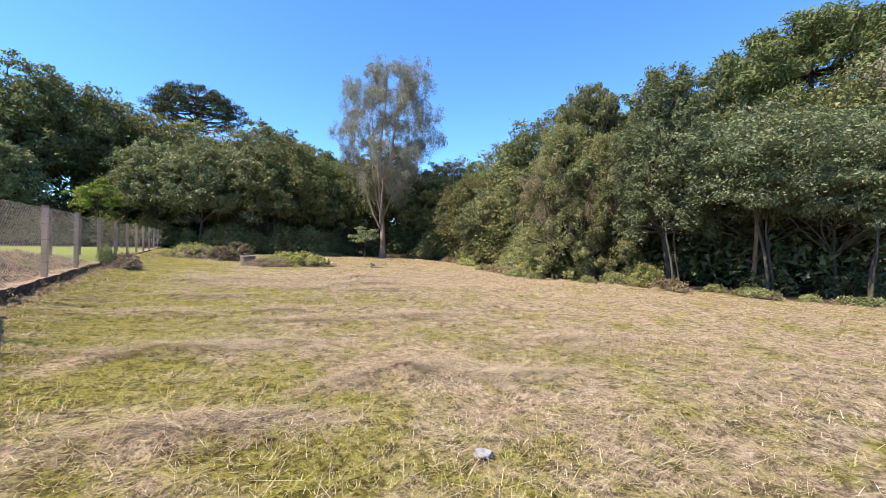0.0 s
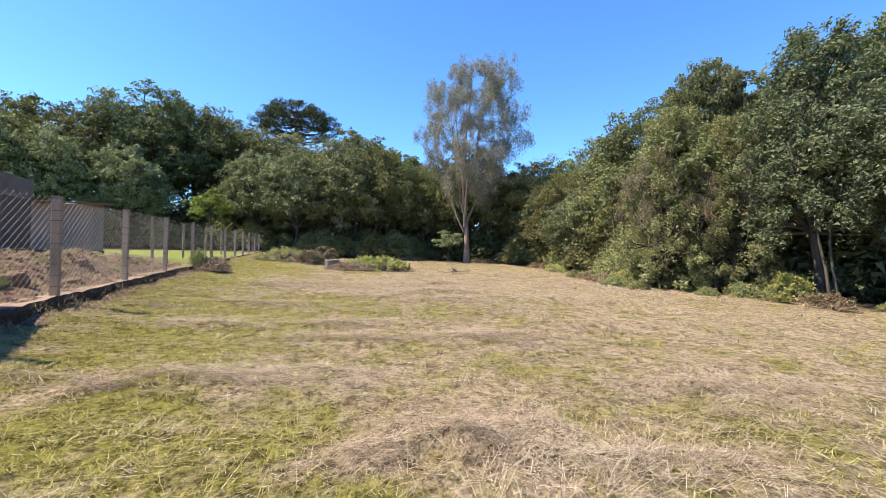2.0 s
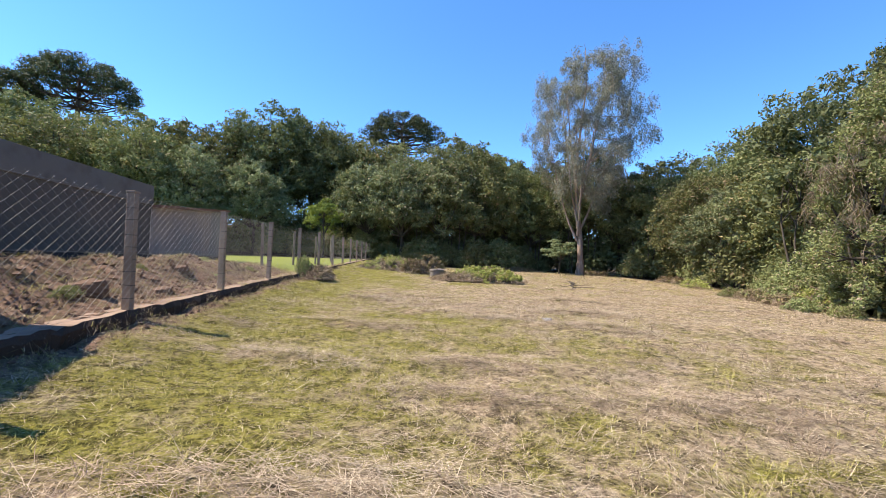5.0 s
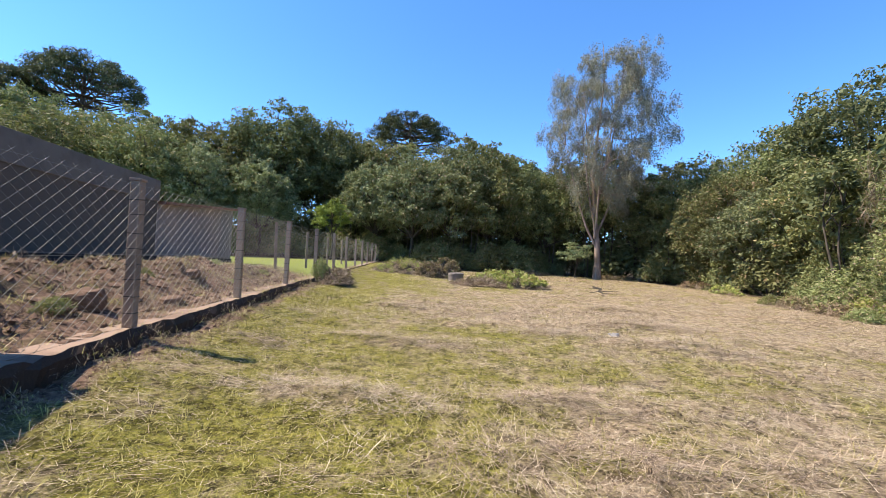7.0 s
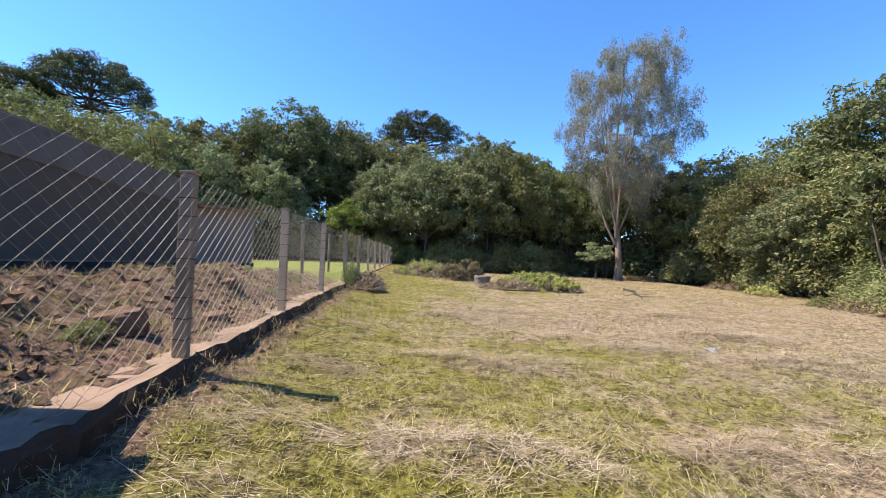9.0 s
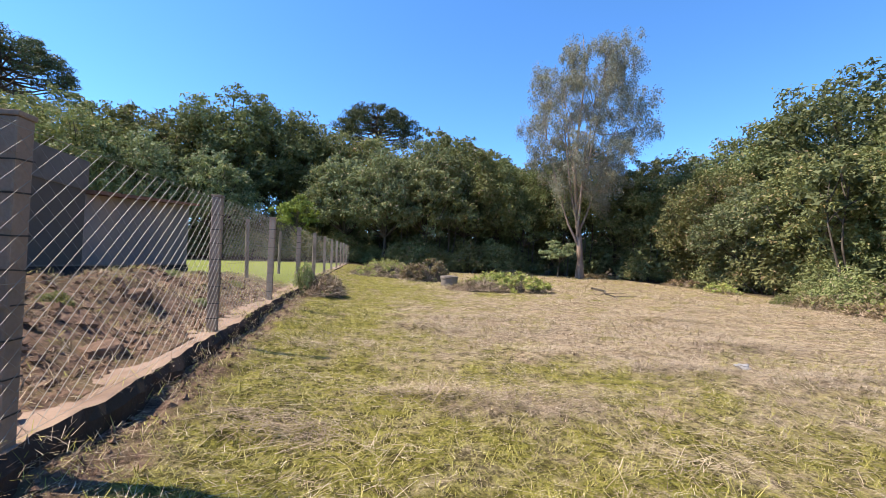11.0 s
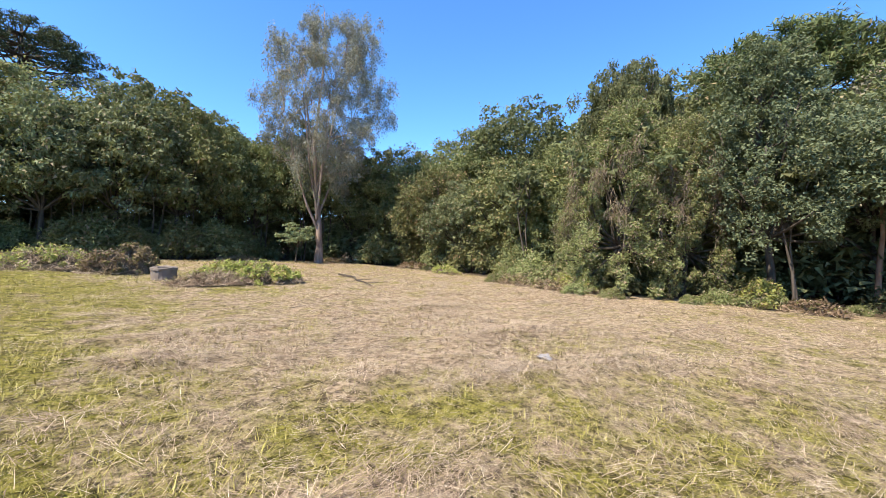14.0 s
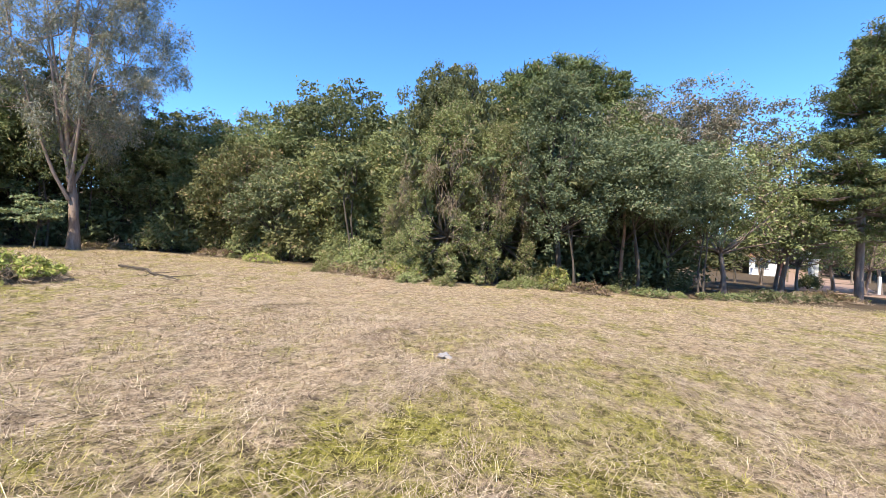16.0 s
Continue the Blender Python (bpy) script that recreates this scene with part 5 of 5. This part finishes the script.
def clods():
    r = np.random.RandomState(61)
    v, f = [], []
    for k in range(3400):
        x, y = (-3.1 - r.uniform(0, 1) ** 1.2 * 2.6, r.uniform(7.0, 20.5)) if k < 2600 else (-2.76 + 0.3 * r.uniform() ** 2, r.uniform(5.0, 26.0))
        s = 0.014 + (0.05 if k < 2600 else 0.025) * r.uniform() ** 3.5
        z = gz(x, y) + s * 0.2
        o = len(v)
        for dx, dy, dz in ((1, 0, 0), (0.3, 0.9, 0.1), (-0.8, 0.5, 0), (-0.7, -0.6, 0), (0.4, -0.9, 0.1), (0.1, 0.1, 0.9), (0, 0, -0.8)):
            v.append((x + s * (dx + 0.3 * r.normal()), y + s * (dy + 0.3 * r.normal()), z + s * (dz + 0.2 * r.normal())))
        for a in range(5):
            b = (a + 1) % 5
            f += [(o + a, o + b, o + 5), (o + b, o + a, o + 6)]
    ob = mesh_object("soil_clods", v, f, M["clod"])
    tagged(ob, "loose red-brown clods on the dug soil", "soil", kind="stuff")
    n = 60000
    x, y = -3.08 - r.uniform(0, 1, n) ** 0.9 * 3.3, r.uniform(7.5, 22.0, n)
    much = waves(x, y, 71, 1.3) + 0.6 * waves(x, y, 73, 0.4) + 0.5 * smooth(-3.4, -4.4, x)
    keep = much > r.uniform(-0.5, 0.7, n)
    x, y, much = x[keep], y[keep], much[keep]
    n = len(x)
    v = blades(r, x, y, r.uniform(0.03, 0.14, n), r.uniform(0.003, 0.008, n), r.uniform(0, 0.03, n), np.abs(r.normal(0.15, 0.4, n)), r.uniform(0, 6.28, n))
    living = (waves(x, y, 75, 0.9) + r.uniform(-0.5, 0.5, n)) > 0.35
    ob = quads_object("dead_weeds", v[~living], M["hay"])
    tagged(ob, "dead weed stalks strewn over the dug soil", "straw", kind="stuff")
    ob = quads_object("ground_weeds", v[living], M["grass"])
    tagged(ob, "thin yellow-green weeds over the dug soil", "weeds", kind="stuff")


def lump(name, label, category, x, y, rx, ry, h, turn, material, seed):
    """A squared lump with broken edges, half sunk in the soil."""
    bm = bmesh.new()
    bmesh.ops.create_cube(bm, size=2.0)
    bmesh.ops.subdivide_edges(bm, edges=bm.edges[:], cuts=5, use_grid_fill=True)
    for v in bm.verts:
        soft = v.co.normalized() * 1.25
        p = v.co.lerp(soft, 0.55)
        k = 1 + 0.2 * noise.noise(p * 1.7 + Vector((seed, 0, 0))) + 0.1 * noise.noise(p * 5.0)
        v.co = Vector((p.x * rx * k, p.y * ry * k, p.z * h * k))
    me = bpy.data.meshes.new(name)
    bm.to_mesh(me)
    bm.free()
    me.materials.append(material)
    ob = new(name, me)
    ob.matrix_basis = pose(x, y, gz(x, y) + h * 0.35, 6, -8, turn)
    tagged(ob, label, category)


M["clod"] = concrete("clod", (0.08, 0.048, 0.034), (0.3, 0.195, 0.14), 8.0, (0.1, 0.06, 0.04))
clods()
lump("clay_block", "squared lump of dark dug clay behind the fence", "soil lump", -3.7, 10.75, 0.2, 0.17, 0.14, 20, M["clod"], 1)
lump("stone", "flat brown stone lying on the dug soil", "stone", -3.42, 12.2, 0.15, 0.12, 0.07, 50, M["clod"], 3)
lump("stone", "brown stone half sunk in the dug soil", "stone", -4.0, 14.1, 0.13, 0.16, 0.08, 10, M["clod"], 5)

# ---- lane and white house beyond the gap in the wood ----
M["paint"] = concrete("paint", (0.7, 0.7, 0.68), (0.82, 0.82, 0.8), 1.0, (0.5, 0.44, 0.38))
M["glass"] = Nodes("glass").finish((0.03, 0.035, 0.04), 0.08, 0.6)
M["door_red"] = Nodes("door_red").finish((0.07, 0.03, 0.028), 0.5)
M["lane"] = concrete("lane", (0.2, 0.13, 0.095), (0.36, 0.26, 0.2), 1.5, (0.26, 0.17, 0.12))
ts = np.linspace(0, 1, 40)
verts, faces = [], []
for k, t in enumerate(ts):
    x, y = 33 + 52 * t, -6.5 - 24 * t
    for o in (-3.0, -1.0, 1.0, 3.0):
        a, b = x + 0.42 * o, y + 0.91 * o
        verts.append((a, b, gz(a, b) + 0.03))
    if k:
        faces += [(4 * k - 4 + i, 4 * k - 3 + i, 4 * k + 1 + i, 4 * k + i) for i in range(3)]
tagged(mesh_object("road", verts, faces, M["lane"]), "red-brown dirt lane beyond the trees", "road", kind="structure")
cottage = thing("cottage", pose(58.5, -13.0, gz(58.5, -13.0), 0, 0, -112), "small white cottage with dark windows beside the lane", "house")
part("wall", box(-1.8, 0, -0.5, 1.8, 3.5, 2.2, bevel=0.01), M["paint"], cottage)
part("roof", sloped(-2.1, 2.1, -0.4, 3.8, 2.22, 2.3, 3.0), M["roof"], cottage)
part("door", box(0.9, -0.04, 0.0, 1.6, 0.02, 1.95), M["door_red"], cottage, "dark red door")
w = part("window", box(-1.2, -0.03, 0.9, 0.1, 0.02, 1.75), M["glass"], cottage)
part("sill", box(-1.27, -0.1, 0.83, 0.17, 0.02, 0.9), M["paint"], w)
pillar = thing("gate_pillar", pose(40.5, -9.0, gz(40.5, -9.0)), "white rendered gate pillar beside the lane", "pillar")
part("shaft", box(-0.25, -0.25, -0.2, 0.25, 0.25, 2.3, bevel=0.02), M["paint"], pillar)
part("cap", box(-0.32, -0.32, 2.3, 0.32, 0.32, 2.42, bevel=0.02), M["paint"], pillar)
plant("shrub", 38.0, -7.6, 0.8, 0, 0.8, None, "dark clipped bush beside the gate")
lane_post = thing("lane_post", pose(36.8, -11.3, gz(36.8, -11.3)), "white-painted wooden lane post", "post", "posts along the lane")
part("shaft", box(-0.08, -0.08, -0.2, 0.08, 0.08, 1.35, bevel=0.015), M["paint"], lane_post)
old_post = thing("lane_post", pose(41.0, -3.5, gz(41.0, -3.5)), "grey weathered wooden lane post", "post", "posts along the lane")
part("shaft", box(-0.07, -0.07, -0.2, 0.07, 0.07, 1.3, bevel=0.015), M["wood"], old_post)
for k in range(1, 7):
    x, y = 41.0 + k * 2.6, -3.5 - k * 3.1
    copy_thing(old_post, pose(x, y, gz(x, y), 0, 0, 20 * k))
